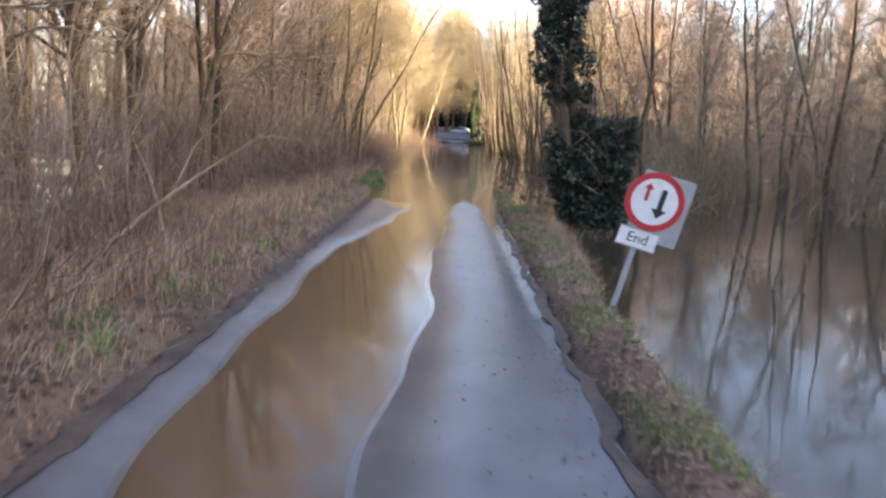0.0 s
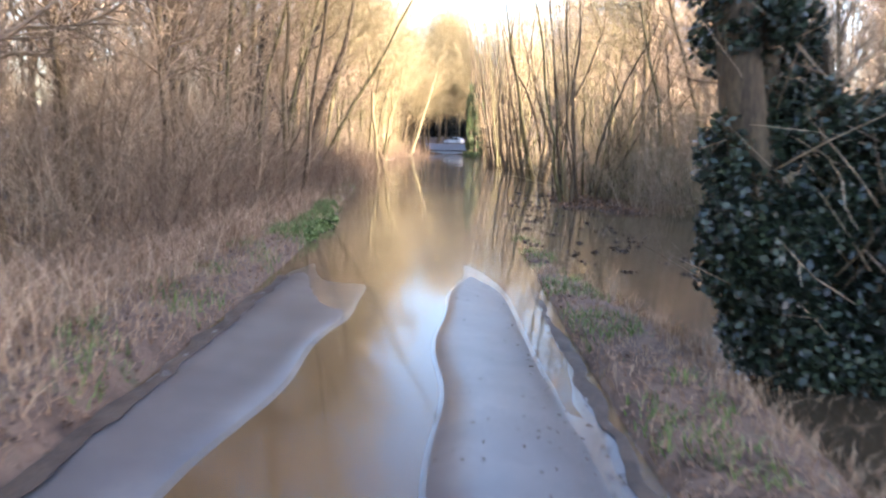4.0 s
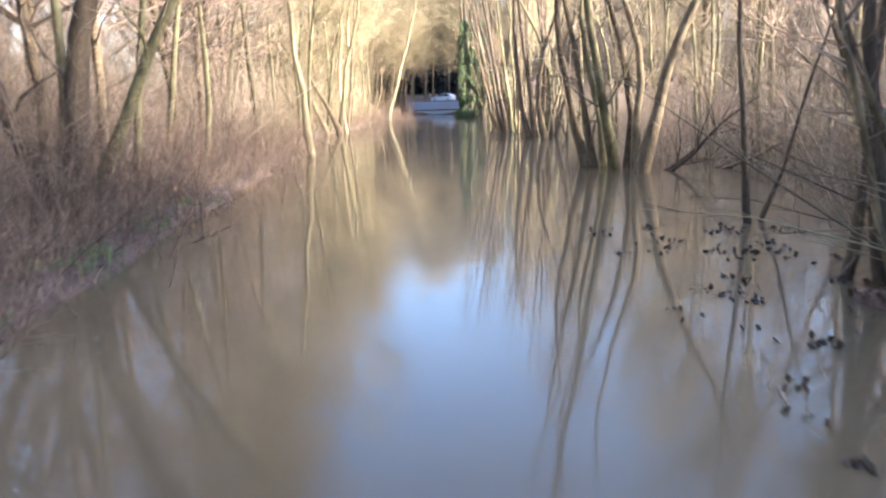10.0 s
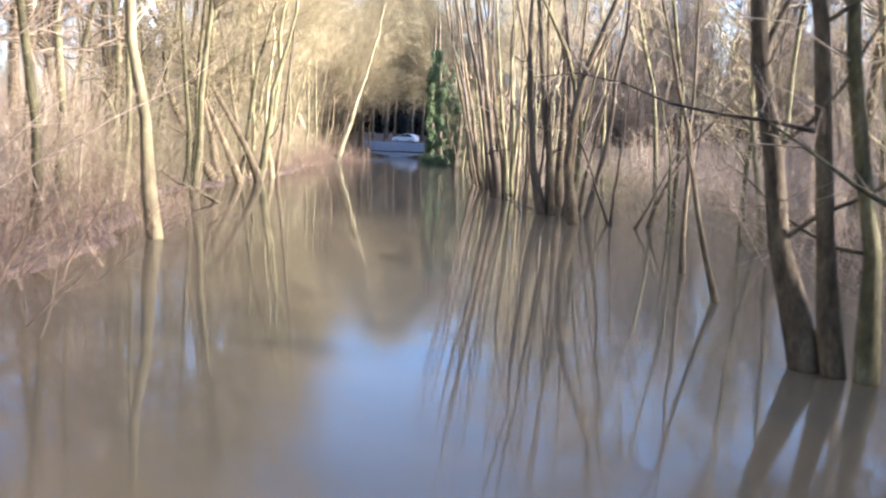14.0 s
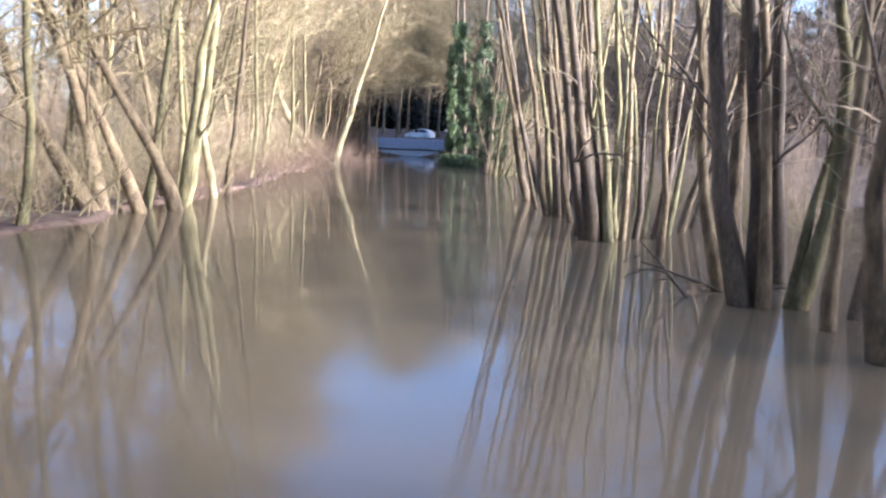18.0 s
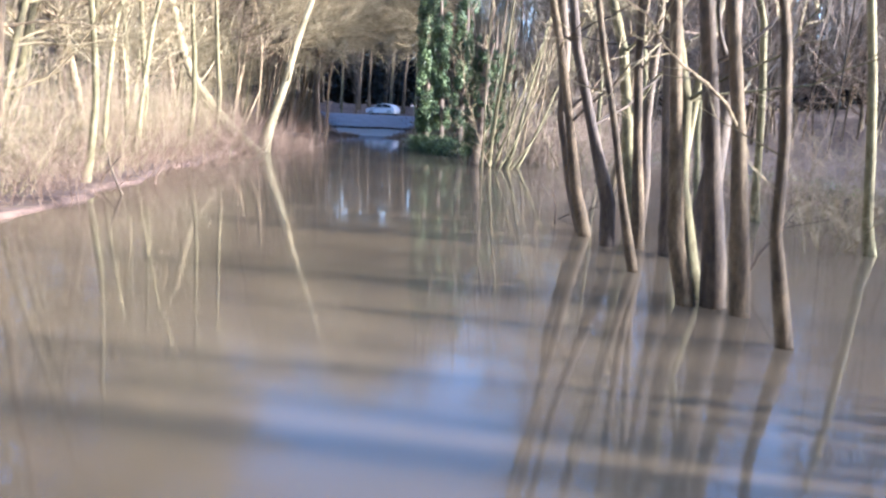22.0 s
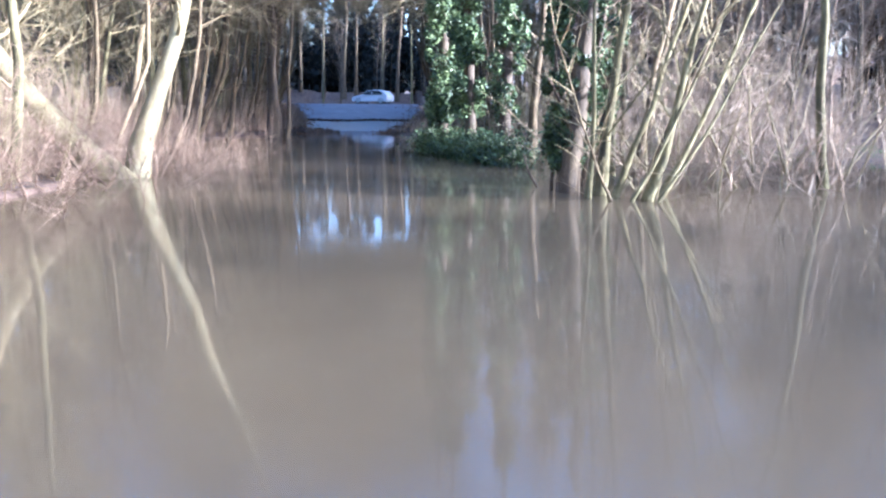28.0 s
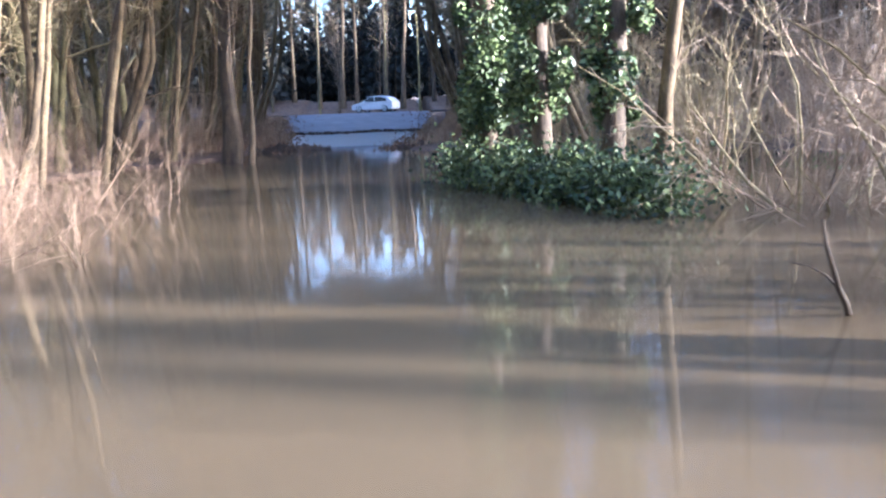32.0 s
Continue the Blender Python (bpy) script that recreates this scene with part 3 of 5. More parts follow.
def dark_wood(seed, label, n, wide, deep, height, boughs=300, low=0.02, under=0):
    """A patch of dense evergreens as one piece of stuff, near-black with shade put into the colour."""
    rng = np.random.default_rng(seed)
    tr, cloud = Tubes(), []
    for _ in range(n):
        p = np.array([rng.uniform(-wide / 2, wide / 2), rng.uniform(-deep / 2, deep / 2), -0.5])
        h = height * rng.uniform(0.7, 1.15)
        pts, rad = wander(rng, p, (0, 0, 1), h, 0.18, 0.03, 5, 0.02, 0.02)
        tr.add(pts, rad, 5)
        s = rng.uniform(low, 1, boughs)
        a = rng.uniform(0, 2 * np.pi, boughs)
        w = (1.05 - s) * h * 0.20 * rng.uniform(0.3, 1.0, boughs) + 0.15
        cloud.append(np.stack([p[0] + np.cos(a) * w, p[1] + np.sin(a) * w, s * h], -1))
    if under:
        cloud.append(np.stack([rng.uniform(-wide / 2, wide / 2, under), rng.uniform(-deep / 2, 0, under), height * 0.45 * rng.random(under) ** 0.8], -1))
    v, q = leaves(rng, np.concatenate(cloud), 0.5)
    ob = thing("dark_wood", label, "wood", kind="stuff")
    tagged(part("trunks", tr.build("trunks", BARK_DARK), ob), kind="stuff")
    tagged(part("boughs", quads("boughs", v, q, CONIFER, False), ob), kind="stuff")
    return ob

# ---------------------------------------------------------------- trees that stand in or beside the flood
IN_FLOOD = "coppiced clump of leafless stems standing in brown flood water"
stand("coppice", "clump of leaning dark leafless alder stems standing in flood water", [
    (3.73, 51.57, -0.30, 0.035, 0.115), (3.92, 51.39, -0.20, 0.0, 0.09), (4.24, 50.69, -0.21, 0.0, 0.125), (4.71, 51.22, 0.10, -0.07, 0.10),
    (4.76, 50.54, 0.10, -0.04, 0.11), (4.66, 49.80, 0.20, 0.03, 0.15), (4.14, 51.21, -0.16, 0.0, 0.085)], 10, BARK, TWIG, 20, 1.5, 0.2, 11)
stand("sapling", "thin leafless sapling rising from flood water", [(4.55, 56.9, 0.0, 0.0, 0.05), (4.16, 54.6, -0.28, 0.0, 0.042)], 7, BARK, TWIG, 16, 1.0, 0.2, 12)
stand("coppice", "stand of slender pale leafless stems in flood water", [
    (3.76, 73.4, -0.13, 0.0, 0.075), (3.75, 75.1, -0.19, 0.0, 0.06), (4.14, 72.5, -0.06, 0.0, 0.07), (4.18, 67.23, -0.15, 0.0, 0.085), (4.26, 66.1, -0.07, 0.0, 0.07),
    (4.51, 65.1, 0.02, 0.0, 0.07), (4.63, 66.2, 0.18, 0.0, 0.06), (4.2, 69.9, -0.03, 0.0, 0.065), (5.36, 67.5, 0.16, 0.0, 0.06)], 10, BARK, TWIG_PALE, 16, 1.2, 0.2, 13)
stand("sapling", "thin leafless sapling rising from flood water", [(4.26, 42.56, -0.11, 0.0, 0.045), (4.47, 42.6, 0.29, 0.0, 0.03)], 8, BARK_DARK, TWIG, 16, 1.2, 0.15, 14)
stand("coppice", "dark many-stemmed alder clump on a drowned hummock", [
    (4.02, 38.81, -0.10, 0.0, 0.075), (3.86, 39.2, 0.09, 0.0, 0.05), (3.80, 37.6, -0.18, 0.0, 0.06), (3.96, 37.3, -0.05, 0.0, 0.07),
    (4.11, 37.4, 0.0, 0.0, 0.08), (4.3, 37.0, -0.18, 0.0, 0.04), (3.98, 37.9, -0.12, 0.0, 0.036)], 9, BARK_DARK, TWIG, 22, 1.5, 0.1, 15)
stand("willow", "fan-shaped willow with many thin rods from a dark stool", [
    (4.30, 38.6, -0.36, 0.0, 0.045), (4.45, 38.8, -0.19, 0.0, 0.05), (4.80, 38.9, -0.05, 0.0, 0.05), (5.07, 38.9, 0.06, 0.05, 0.085),
    (5.05, 38.7, 0.45, 0.0, 0.06), (4.0, 38.6, -0.26, 0.0, 0.045), (5.35, 39.0, 0.1, 0.0, 0.05), (4.56, 38.6, -0.10, 0.0, 0.05), (5.2, 38.6, 0.65, -0.02, 0.05), (5.3, 38.6, 0.9, -0.03, 0.045)],
    7, BARK, TWIG, 34, 1.6, 0.08, 16)
stand("coppice", IN_FLOOD, [
    (3.63, 81.2, -0.21, 0.0, 0.085), (3.48, 76.6, -0.20, 0.0, 0.075), (3.72, 76.9, -0.15, 0.0, 0.08), (3.88, 76.2, -0.12, 0.0, 0.08), (3.48, 78.3, -0.24, 0.0, 0.055)],
    11, BARK, TWIG_PALE, 14, 1.3, 0.3, 17)
stand("coppice", "large coppiced clump of thick dark and pale stems in flood water", [
    (3.42, 72.09, -0.21, 0.0, 0.095), (3.58, 72.0, -0.17, 0.0, 0.115), (3.86, 71.9, -0.11, 0.0, 0.085), (4.19, 72.2, 0.02, 0.0, 0.06), (4.54, 72.5, 0.04, 0.0, 0.058),
    (4.99, 72.6, 0.10, 0.0, 0.09), (5.46, 73.3, 0.13, 0.0, 0.057), (6.0, 74.0, 0.28, 0.0, 0.07), (6.6, 75.0, 0.30, 0.0, 0.055), (3.39, 72.7, -0.06, 0.0, 0.064),
    (4.74, 72.6, 0.06, 0.0, 0.042), (3.8, 72.1, -0.16, 0.0, 0.052), (4.4, 72.9, -0.04, 0.0, 0.05), (5.2, 73.2, 0.18, 0.0, 0.05)], 11, BARK_DARK, TWIG_PALE, 12, 1.3, 0.3, 18)
stand("coppice", "knot of crooked leafless trunks in flood water", [
    (4.04, 66.3, -0.24, 0.025, 0.12), (4.34, 66.3, -0.13, 0.0, 0.11), (4.72, 66.2, 0.25, -0.08, 0.10), (4.38, 63.9, -0.25, 0.07, 0.125), (5.16, 65.7, 0.24, -0.02, 0.08)],
    10, BARK_DARK, TWIG, 18, 1.5, 0.2, 19)
stand("shrub", "low tangled leafless shrub in flood water", [
    (5.25, 63.7, 0.10, 0.0, 0.045), (5.35, 64.3, -0.4, 0.0, 0.04), (6.38, 62.8, 0.1, -0.06, 0.05), (6.25, 63.8, 0.25, 0.1, 0.06), (5.8, 63.4, 0.5, 0.0, 0.035)], 6, BARK_DARK, TWIG, 30, 1.5, 0.1, 20, category="bush")
stand("tree", "single leafless tree with a straight grey trunk in flood water", [(5.13, 69.0, -0.02, 0.0, 0.12)], 12, BARK, TWIG, 30, 1.8, 0.3, 21)
stand("tree", "single dark leafless trunk standing in flood water", [(5.31, 68.0, -0.12, 0.0, 0.115)], 12, BARK_DARK, TWIG, 30, 1.8, 0.3, 22)
stand("coppice", "clump of bare brown trunks lit from one side in flood water", [
    (3.73, 81.7, -0.23, 0.014, 0.105), (3.73, 80.3, -0.16, -0.012, 0.092), (4.96, 82.7, -0.16, 0.0, 0.115), (4.17, 80.2, -0.11, 0.0, 0.08), (5.28, 83.3, 0.01, 0.0, 0.10),
    (4.38, 79.6, -0.06, 0.0, 0.07), (5.44, 82.4, 0.11, 0.0, 0.10), (4.94, 84.4, 0.10, 0.0, 0.06)], 12, BARK_DARK, TWIG_PALE, 12, 1.4, 0.35, 23)
stand("tree", "thick leaning alder trunk rising from flood water", [(4.75, 79.4, 0.16, -0.028, 0.15)], 12, BARK_DARK, TWIG, 26, 1.8, 0.3, 24)
stand("tree", "thick dark trunk close beside the flooded lane", [(3.75, 76.58, -0.12, 0.0, 0.105)], 12, BARK_DARK, TWIG, 24, 1.6, 0.35, 25)
stand("coppice", "small clump of thin stems at the water's edge", [
    (5.07, 99.7, -0.03, 0.0, 0.07), (6.0, 100.2, 0.18, 0.0, 0.07), (5.65, 100.5, -0.02, 0.0, 0.065), (6.85, 102.1, 0.16, 0.0, 0.06)], 9, BARK, TWIG_PALE, 20, 1.4, 0.15, 26)
stand("coppice", "spreading hazel stool of pale sunlit rods at the water's edge", [
    (4.33, 97.1, 0.12, 0.0, 0.095), (4.49, 96.7, 0.33, 0.0, 0.055), (4.92, 96.3, 0.23, 0.0, 0.08), (4.87, 96.6, 0.40, 0.0, 0.055), (5.39, 97.0, 0.46, 0.0, 0.055), (4.03, 96.7, 0.03, 0.0, 0.05),
    (4.6, 96.2, 0.55, -0.03, 0.03), (4.3, 96.3, -0.5, 0.05, 0.025), (5.0, 96.1, 0.75, -0.04, 0.03)], 7, BARK_MOSS, TWIG_PALE, 34, 1.7, 0.05, 27)
ivy_tree("ivy_clad_tree", "dark trunk wrapped in sparse ivy beside the hazel", [(3.98, 97.6, 0.06, 0.0, 0.20), (3.78, 97.7, -0.03, 0.0, 0.07), (3.7, 97.8, 0.03, 0.0, 0.035)], 0.036, 9000, 0.3, 0.5, 4.6, 28, lumps=44, twigs=14)
ivy_tree("ivy_clad_tree", "slender trunk with ivy climbing thinly up it", [(4.52, 98.6, 0.02, 0.0, 0.13), (4.75, 98.9, 0.14, 0.0, 0.07), (4.35, 98.4, 0.10, 0.0, 0.06)], 0.032, 4200, 0.26, 0.3, 4.2, 29, lumps=50, twigs=10)

# the row of ivy-clad trees where the lane leaves the water
ivy_tree("ivy_tree", "tall trunk thickly clad in sunlit green ivy", [(2.72, 107.2, -0.01, 0.0, 0.17)], 0.05, 26000, 0.66, 0.9, 8.5, 31, lumps=74)
ivy_tree("ivy_tree", "tall trunk hung with curtains of green ivy", [(3.33, 105.9, -0.04, 0.0, 0.16)], 0.05, 22000, 0.60, 1.1, 8.5, 32, lumps=66)
ivy_tree("ivy_tree", "dark ivy-covered trunk at the water's edge", [(4.05, 104.8, 0.02, 0.0, 0.17)], 0.05, 19000, 0.55, 1.0, 8.5, 33, lumps=60)
stand("tree", "bare trunk with peeling bark beside the ivy", [(4.74, 104.9, 0.07, 0.0, 0.12)], 12, BARK, TWIG, 26, 1.8, 0.3, 34)

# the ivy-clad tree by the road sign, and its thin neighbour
ivy_tree("ivy_tree", "leaning tree smothered in very dark green ivy", [(2.95, 17.8, -0.22, 0.0, 0.22), (2.85, 17.9, -0.1, 0.0, 0.12)], 0.042, 20000, 0.62, 0.3, 6.5, 35, twigs=30, lumps=50, leaf_mat=IVY_SHADED)
ivy_tree("ivy_bush", "low stump overgrown with ragged dark ivy", [(3.2, 17.7, -0.05, 0.0, 0.10), (3.6, 17.9, 0.0, 0.0, 0.07), (3.45, 17.5, 0.1, 0.0, 0.05)], 0.042, 8000, 0.46, 0.0, 2.3, 335, twigs=36, lumps=34, leaf_mat=IVY_SHADED)
stand("tree", "thin leafless tree beside the ivy-clad one", [(4.15, 17.4, 0.0, 0.0, 0.07)], 9, BARK, TWIG, 34, 1.6, 0.15, 36)
for k, (x, y, lean) in enumerate(((4.6, 10.9, 0.06), (5.0, 10.9, -0.02), (6.2, 13.5, 0.05))):
    stand("sapling", "thin bare sapling standing in flood water", [(x, y, lean, 0.0, 0.022)], 6, BARK, TWIG, 14, 0.9, 0.2, 37 + k)

# the other side
stand("tree", "pale leaning birch-like trunk at the flood's edge", [(-4.2, 58.6, -0.10, 0.0, 0.11)], 12, BARK_PALE, TWIG_PALE, 26, 1.6, 0.35, 41)
stand("tree", "slender crooked sunlit tree at the flood's edge", [(-5.26, 78.3, -0.18, 0.035, 0.10)], 10, BARK_PALE, TWIG_PALE, 34, 1.7, 0.15, 42)
stand("tree", "slender leafless tree by the flooded lane", [(-5.75, 67.7, 0.06, 0.0, 0.075)], 11, BARK, TWIG_PALE, 34, 1.7, 0.15, 43)
stand("coppice", "fan of leaning moss-grey trunks at the flood's edge", [
    (-5.17, 74.6, -0.34, -0.045, 0.135), (-5.74, 74.0, -0.33, -0.04, 0.12), (-5.3, 75.5, 0.10, 0.018, 0.115), (-5.41, 80.7, 0.10, 0.0, 0.09)], 11, BARK, TWIG_PALE, 24, 1.7, 0.2, 44)
stand("coppice", "crooked alder with a low limb reaching over the water", [
    (-6.47, 73.3, -0.70, 0.07, 0.15), (-6.43, 73.7, -0.14, -0.03, 0.14), (-5.5, 76.4, 0.29, -0.027, 0.13), (-6.18, 77.4, -0.16, 0.0, 0.10)], 11, BARK, TWIG_PALE, 24, 1.8, 0.2, 45)
stand("tree", "big straight trunk with greenish bark in the flooded wood", [(-9.6, 72.0, 0.01, 0.0, 0.21)], 15, BARK_PALE, TWIG, 30, 2.4, 0.3, 46)
stand("tree", "forked sunlit tree with one trunk leaning far over the water", [
    (-4.50, 100.4, -1.10, 0.10, 0.25), (-4.12, 100.7, 0.24, 0.006, 0.20)], 10, BARK_PALE, TWIG_PALE, 44, 2.0, 0.12, 47)
stand("tree", "dark twin trunk by the end of the flood", [(-3.28, 117.0, 0.04, -0.008, 0.24), (-3.7, 118.9, 0.10, 0.0, 0.12)], 13, BARK_DARK, TWIG, 34, 2.0, 0.25, 48)
stand("tree", "thin greenish trunk by the end of the flood", [(-2.66, 116.6, 0.05, 0.0, 0.085)], 12, BARK_DARK, TWIG, 26, 1.5, 0.3, 49)
stand("coppice", "stand of mossy yellow-lit trunks at the water's edge", [
    (-7.83, 114.5, 0.20, -0.04, 0.15), (-8.19, 117.6, 0.09, -0.012, 0.15), (-6.56, 116.2, 0.09, -0.02, 0.13), (-5.96, 115.3, 0.40, -0.03, 0.16)], 12, BARK_MOSS, TWIG_PALE, 22, 1.8, 0.3, 50)
stand("tree", "dark leaning trunk among mossy ones", [(-6.4, 115.5, 0.30, -0.015, 0.18)], 12, BARK_DARK, TWIG, 26, 1.8, 0.3, 51)
stand("tree", "old thick trunk behind the hedge", [(-7.2, 40.5, 0.06, 0.0, 0.33), (-7.1, 40.6, 0.42, -0.01, 0.16), (-7.3, 40.4, -0.40, 0.0, 0.19)], 14, BARK_DARK, TWIG, 40, 3.0, 0.2, 52)
stand("tree", "crooked forking tree behind the hedge", [(-6.0, 44.9, 0.10, 0.03, 0.25), (-6.1, 45.0, -0.5, 0.03, 0.16), (-5.9, 45.0, 0.55, 0.0, 0.12)], 11, BARK_DARK, TWIG, 40, 2.6, 0.15, 53)
stand("tree", "tall thin twin trunks behind the hedge", [(-4.6, 33.0, 0.02, 0.0, 0.09), (-4.2, 33.4, 0.12, 0.0, 0.07)], 11, BARK, TWIG, 40, 2.2, 0.25, 54)

# ---------------------------------------------------------------- bushes and woodland from a few patterns
rng = np.random.default_rng(7)
pick = lambda many: many[int(rng.integers(len(many)))]
red = [bush("thorn_bush", 100 + k, "dense leafless thorn bush of reddish brown twigs", 3.0, 28, 0.9, TWIG_RED, TWIG, 0.013, 10, 0.9, 0.6) for k in range(3)]
brown = [bush("bush", 110 + k, "dense leafless bush of thin grey-brown twigs", 4.4, 34, 0.8, TWIG, TWIG, 0.015, 12, 1.2, 0.7, lean=1.1, up=0.02) for k in range(4)]
pale = [bush("shrub", 120 + k, "leafless bush of straw-coloured twigs", 4.2, 24, 1.15, TWIG_PALE, TWIG_PALE, 0.016, 14, 1.3, 0.6, lean=1.15, up=0.01) for k in range(3)]
low = [bush("bush", 125 + k, "low reddish tangle of twigs drooping to the flood water", 2.0, 40, 1.9, TWIG_RED, TWIG_RED, 0.010, 10, 0.8, 0.8, main=3, up=-0.02) for k in range(3)]
trees = [tree("tree", 130 + k, "tall leafless woodland tree with thin branches", 14, 0.15, limbs=24, limb_len=4.0, twigs=17) for k in range(3)]
dense = [tree("tree", 136 + k, "tall leafless tree with a dense brown crown of twigs", 14, 0.16, limbs=30, limb_len=4.2, twigs=20, first=0.22) for k in range(2)]
brown_side = [tree("tree", 150 + k, "leafless tree with a thick brown crown beside the lane", 14, 0.12, (0.10, 0), 30, 4.2, 22, BARK, TWIG, 0.06, 0.2, reach=0.35, far=True) for k in range(3)]
gold_side = [tree("tree", 155 + k, "leafless tree with a thick sunlit yellow-brown crown beside the flood", 13, 0.10, (0.10, 0), 32, 4.0, 22, BARK_MOSS, TWIG_PALE, 0.06, 0.16, reach=0.35, far=True) for k in range(3)]
olive = [bush("thicket", 160 + k, "dense dark olive-brown thicket standing in flood water", 4.6, 34, 0.9, TWIG_OLIVE, BARK_DARK, 0.016, 13, 1.3, 0.7, lean=1.1, up=0.02) for k in range(2)]
arching = [bush("bush", 165 + k, "arching shrub of thin brown rods at the water's edge", 3.0, 30, 1.5, TWIG, TWIG_PALE, 0.015, 11, 0.9, 0.5, main=8, up=-0.02, lean=1.0) for k in range(2)]
leaning = [tree("tree", 195 + k, "slender leafless tree leaning in over the flooded lane", 12.5, 0.09, (0.17, 0), 26, 4.4, 22, BARK_MOSS, TWIG_PALE, 0.07, 0.42, reach=0.5, far=True) for k in range(3)]
tall = [tree("tree", 190 + k, "very tall leafless tree with a high golden-brown crown", 26, 0.2, limbs=36, limb_len=6.0, twigs=22, wood=BARK_DARK, twig=TWIG_PALE, crook=0.03, first=0.36, far=True) for k in range(2)]
fan = [bush("willow", 180 + k, "fan of thin olive willow rods rising from flood water", 5.2, 64, 1.15, TWIG_OLIVE, BARK_DARK, 0.016, 7, 0.9, 0.35, group="willow fans", main=8, up=0.03, first=0.3, lean=0.45) for k in range(2)]
far_dense = [tree("tree", 170 + k, "leafless woodland tree with a hazy brown crown", 14, 0.15, limbs=28, limb_len=4.2, twigs=18, first=0.25, far=True) for k in range(3)]
over = [tree("tree", 140 + k, "leafless tree whose fine sunlit branches arch over the lane", 12, 0.08, (0.33, 0), 30, 7.0, 22, BARK, TWIG_PALE, 0.11, 0.38, reach=1.6) for k in range(3)]

for y in np.arange(3, 56, 1.7):
    edge = float(np.interp(y, [0, 30, 44, 56], [-4.6, -4.6, -5.2, -5.8]))
    if 12.5 < y < 22:       # a drowned clearing
        put(pick(low), edge - 1.0 + rng.uniform(-1.5, 0.5), y, rng.uniform(0, 360), rng.uniform(0.4, 0.7))
        put(pick(brown), edge - 10.0 + rng.uniform(-1.5, 1.5), y, rng.uniform(0, 360), rng.uniform(1.0, 1.5))
        continue
    put(pick(red), edge + rng.uniform(-0.5, 0.3), y, rng.uniform(0, 360), rng.uniform(0.7, 1.0))
    put(pick(brown), edge - 2.0 + rng.uniform(-0.8, 0.8), y + 0.8, rng.uniform(0, 360), rng.uniform(0.95, 1.4) * (0.62 if 33 < y < 48 else 1.0))
    if y > 12:
        put(pick(brown), edge - 5.0 + rng.uniform(-1.2, 1.2), y + 0.3, rng.uniform(0, 360), rng.uniform(1.1, 1.6))
for y in np.arange(2.5, 33, 1.7):
    if not 13 < y < 21:
        put(pick(low), -4.7 + rng.uniform(-0.6, 0.3), y, rng.uniform(0, 360), rng.uniform(0.7, 1.0))
for y in np.arange(33, 62, 2.0):
    put(pick(low), float(np.interp(y, [33, 44, 56, 62], [-3.9, -4.4, -5.0, -5.6])) + rng.uniform(-0.3, 0.2), y, rng.uniform(0, 360), rng.uniform(0.7, 1.1))
for y in np.arange(58, 128, 2.6):
    x = float(np.interp(y, [58, 66, 80, 100, 112, 122, 128], [-6.5, -8.2, -7.0, -6.6, -8.8, -5.8, -4.6]))
    put(pick(pale + brown), x + rng.uniform(-0.8, 0.3), y, rng.uniform(0, 360), rng.uniform(0.6, 0.95))
    put(pick(pale + brown + olive), x - 3.0 + rng.uniform(-1, 1), y, rng.uniform(0, 360), rng.uniform(0.8, 1.1))
    if y > 76:
        put(pick(low), x + 0.9 + rng.uniform(-0.4, 0.4), y + 1, rng.uniform(0, 360), rng.uniform(0.6, 1.0))
for y in np.arange(30, 128, 2.8):
    x = float(np.interp(y, [30, 44, 60, 90, 110, 128], [8.0, 7.2, 7.6, 8.2, 7.0, 6.0]))
    if not 84 < y < 108:
        put(pick(pale if y > 58 else brown), x + rng.uniform(-0.8, 0.8), y, rng.uniform(0, 360), rng.uniform(0.65, 1.0) * (0.7 if 58 < y < 100 else 1.0))
    if 52 < y < 108:
        continue
    put(pick(brown), x + 4.0 + rng.uniform(-1.2, 1.2), y, rng.uniform(0, 360), rng.uniform(0.85, 1.15))
    put(pick(brown), x + 8.0 + rng.uniform(-1.2, 1.2), y, rng.uniform(0, 360), rng.uniform(1.0, 1.4))
for x, y in ((-3.7, 102.6), (-5.6, 99.2), (-3.5, 105.2), (-6.4, 96.5), (-5.0, 93.5), (-5.9, 103.5), (-4.6, 108), (-6.4, 106), (-7, 92), (-7.4, 101)):
    put(pick(low), x, y, rng.uniform(0, 360), rng.uniform(0.75, 1.15))
for x, y in ((-4.6, 127.5), (-5.6, 132), (4.6, 129), (5.6, 133.5), (5.0, 125.5), (-7.5, 138), (8, 139), (-5, 135.5), (-6.5, 142), (6.3, 138), (7.2, 143), (-8, 146), (9, 147), (-9, 163.2), (-5.5, 163.6), (-2, 163.3), (1.5, 163.8), (4.5, 163.2), (8, 163.7), (11, 163.2), (-12.5, 163.5), (-10, 141), (11, 143), (3.8, 123.5), (-4.2, 124)):
    put(pick(red + low), x, y, rng.uniform(0, 360), rng.uniform(0.35, 0.65))
for x, y in ((6.5, 22), (8.5, 26), (11, 21), (13, 29), (9, 33), (15, 24), (12, 36), (16, 34), (19, 30), (7.5, 30), (6.2, 34)):
    put(pick(brown + red), x, y, rng.uniform(0, 360), rng.uniform(0.6, 1.0))
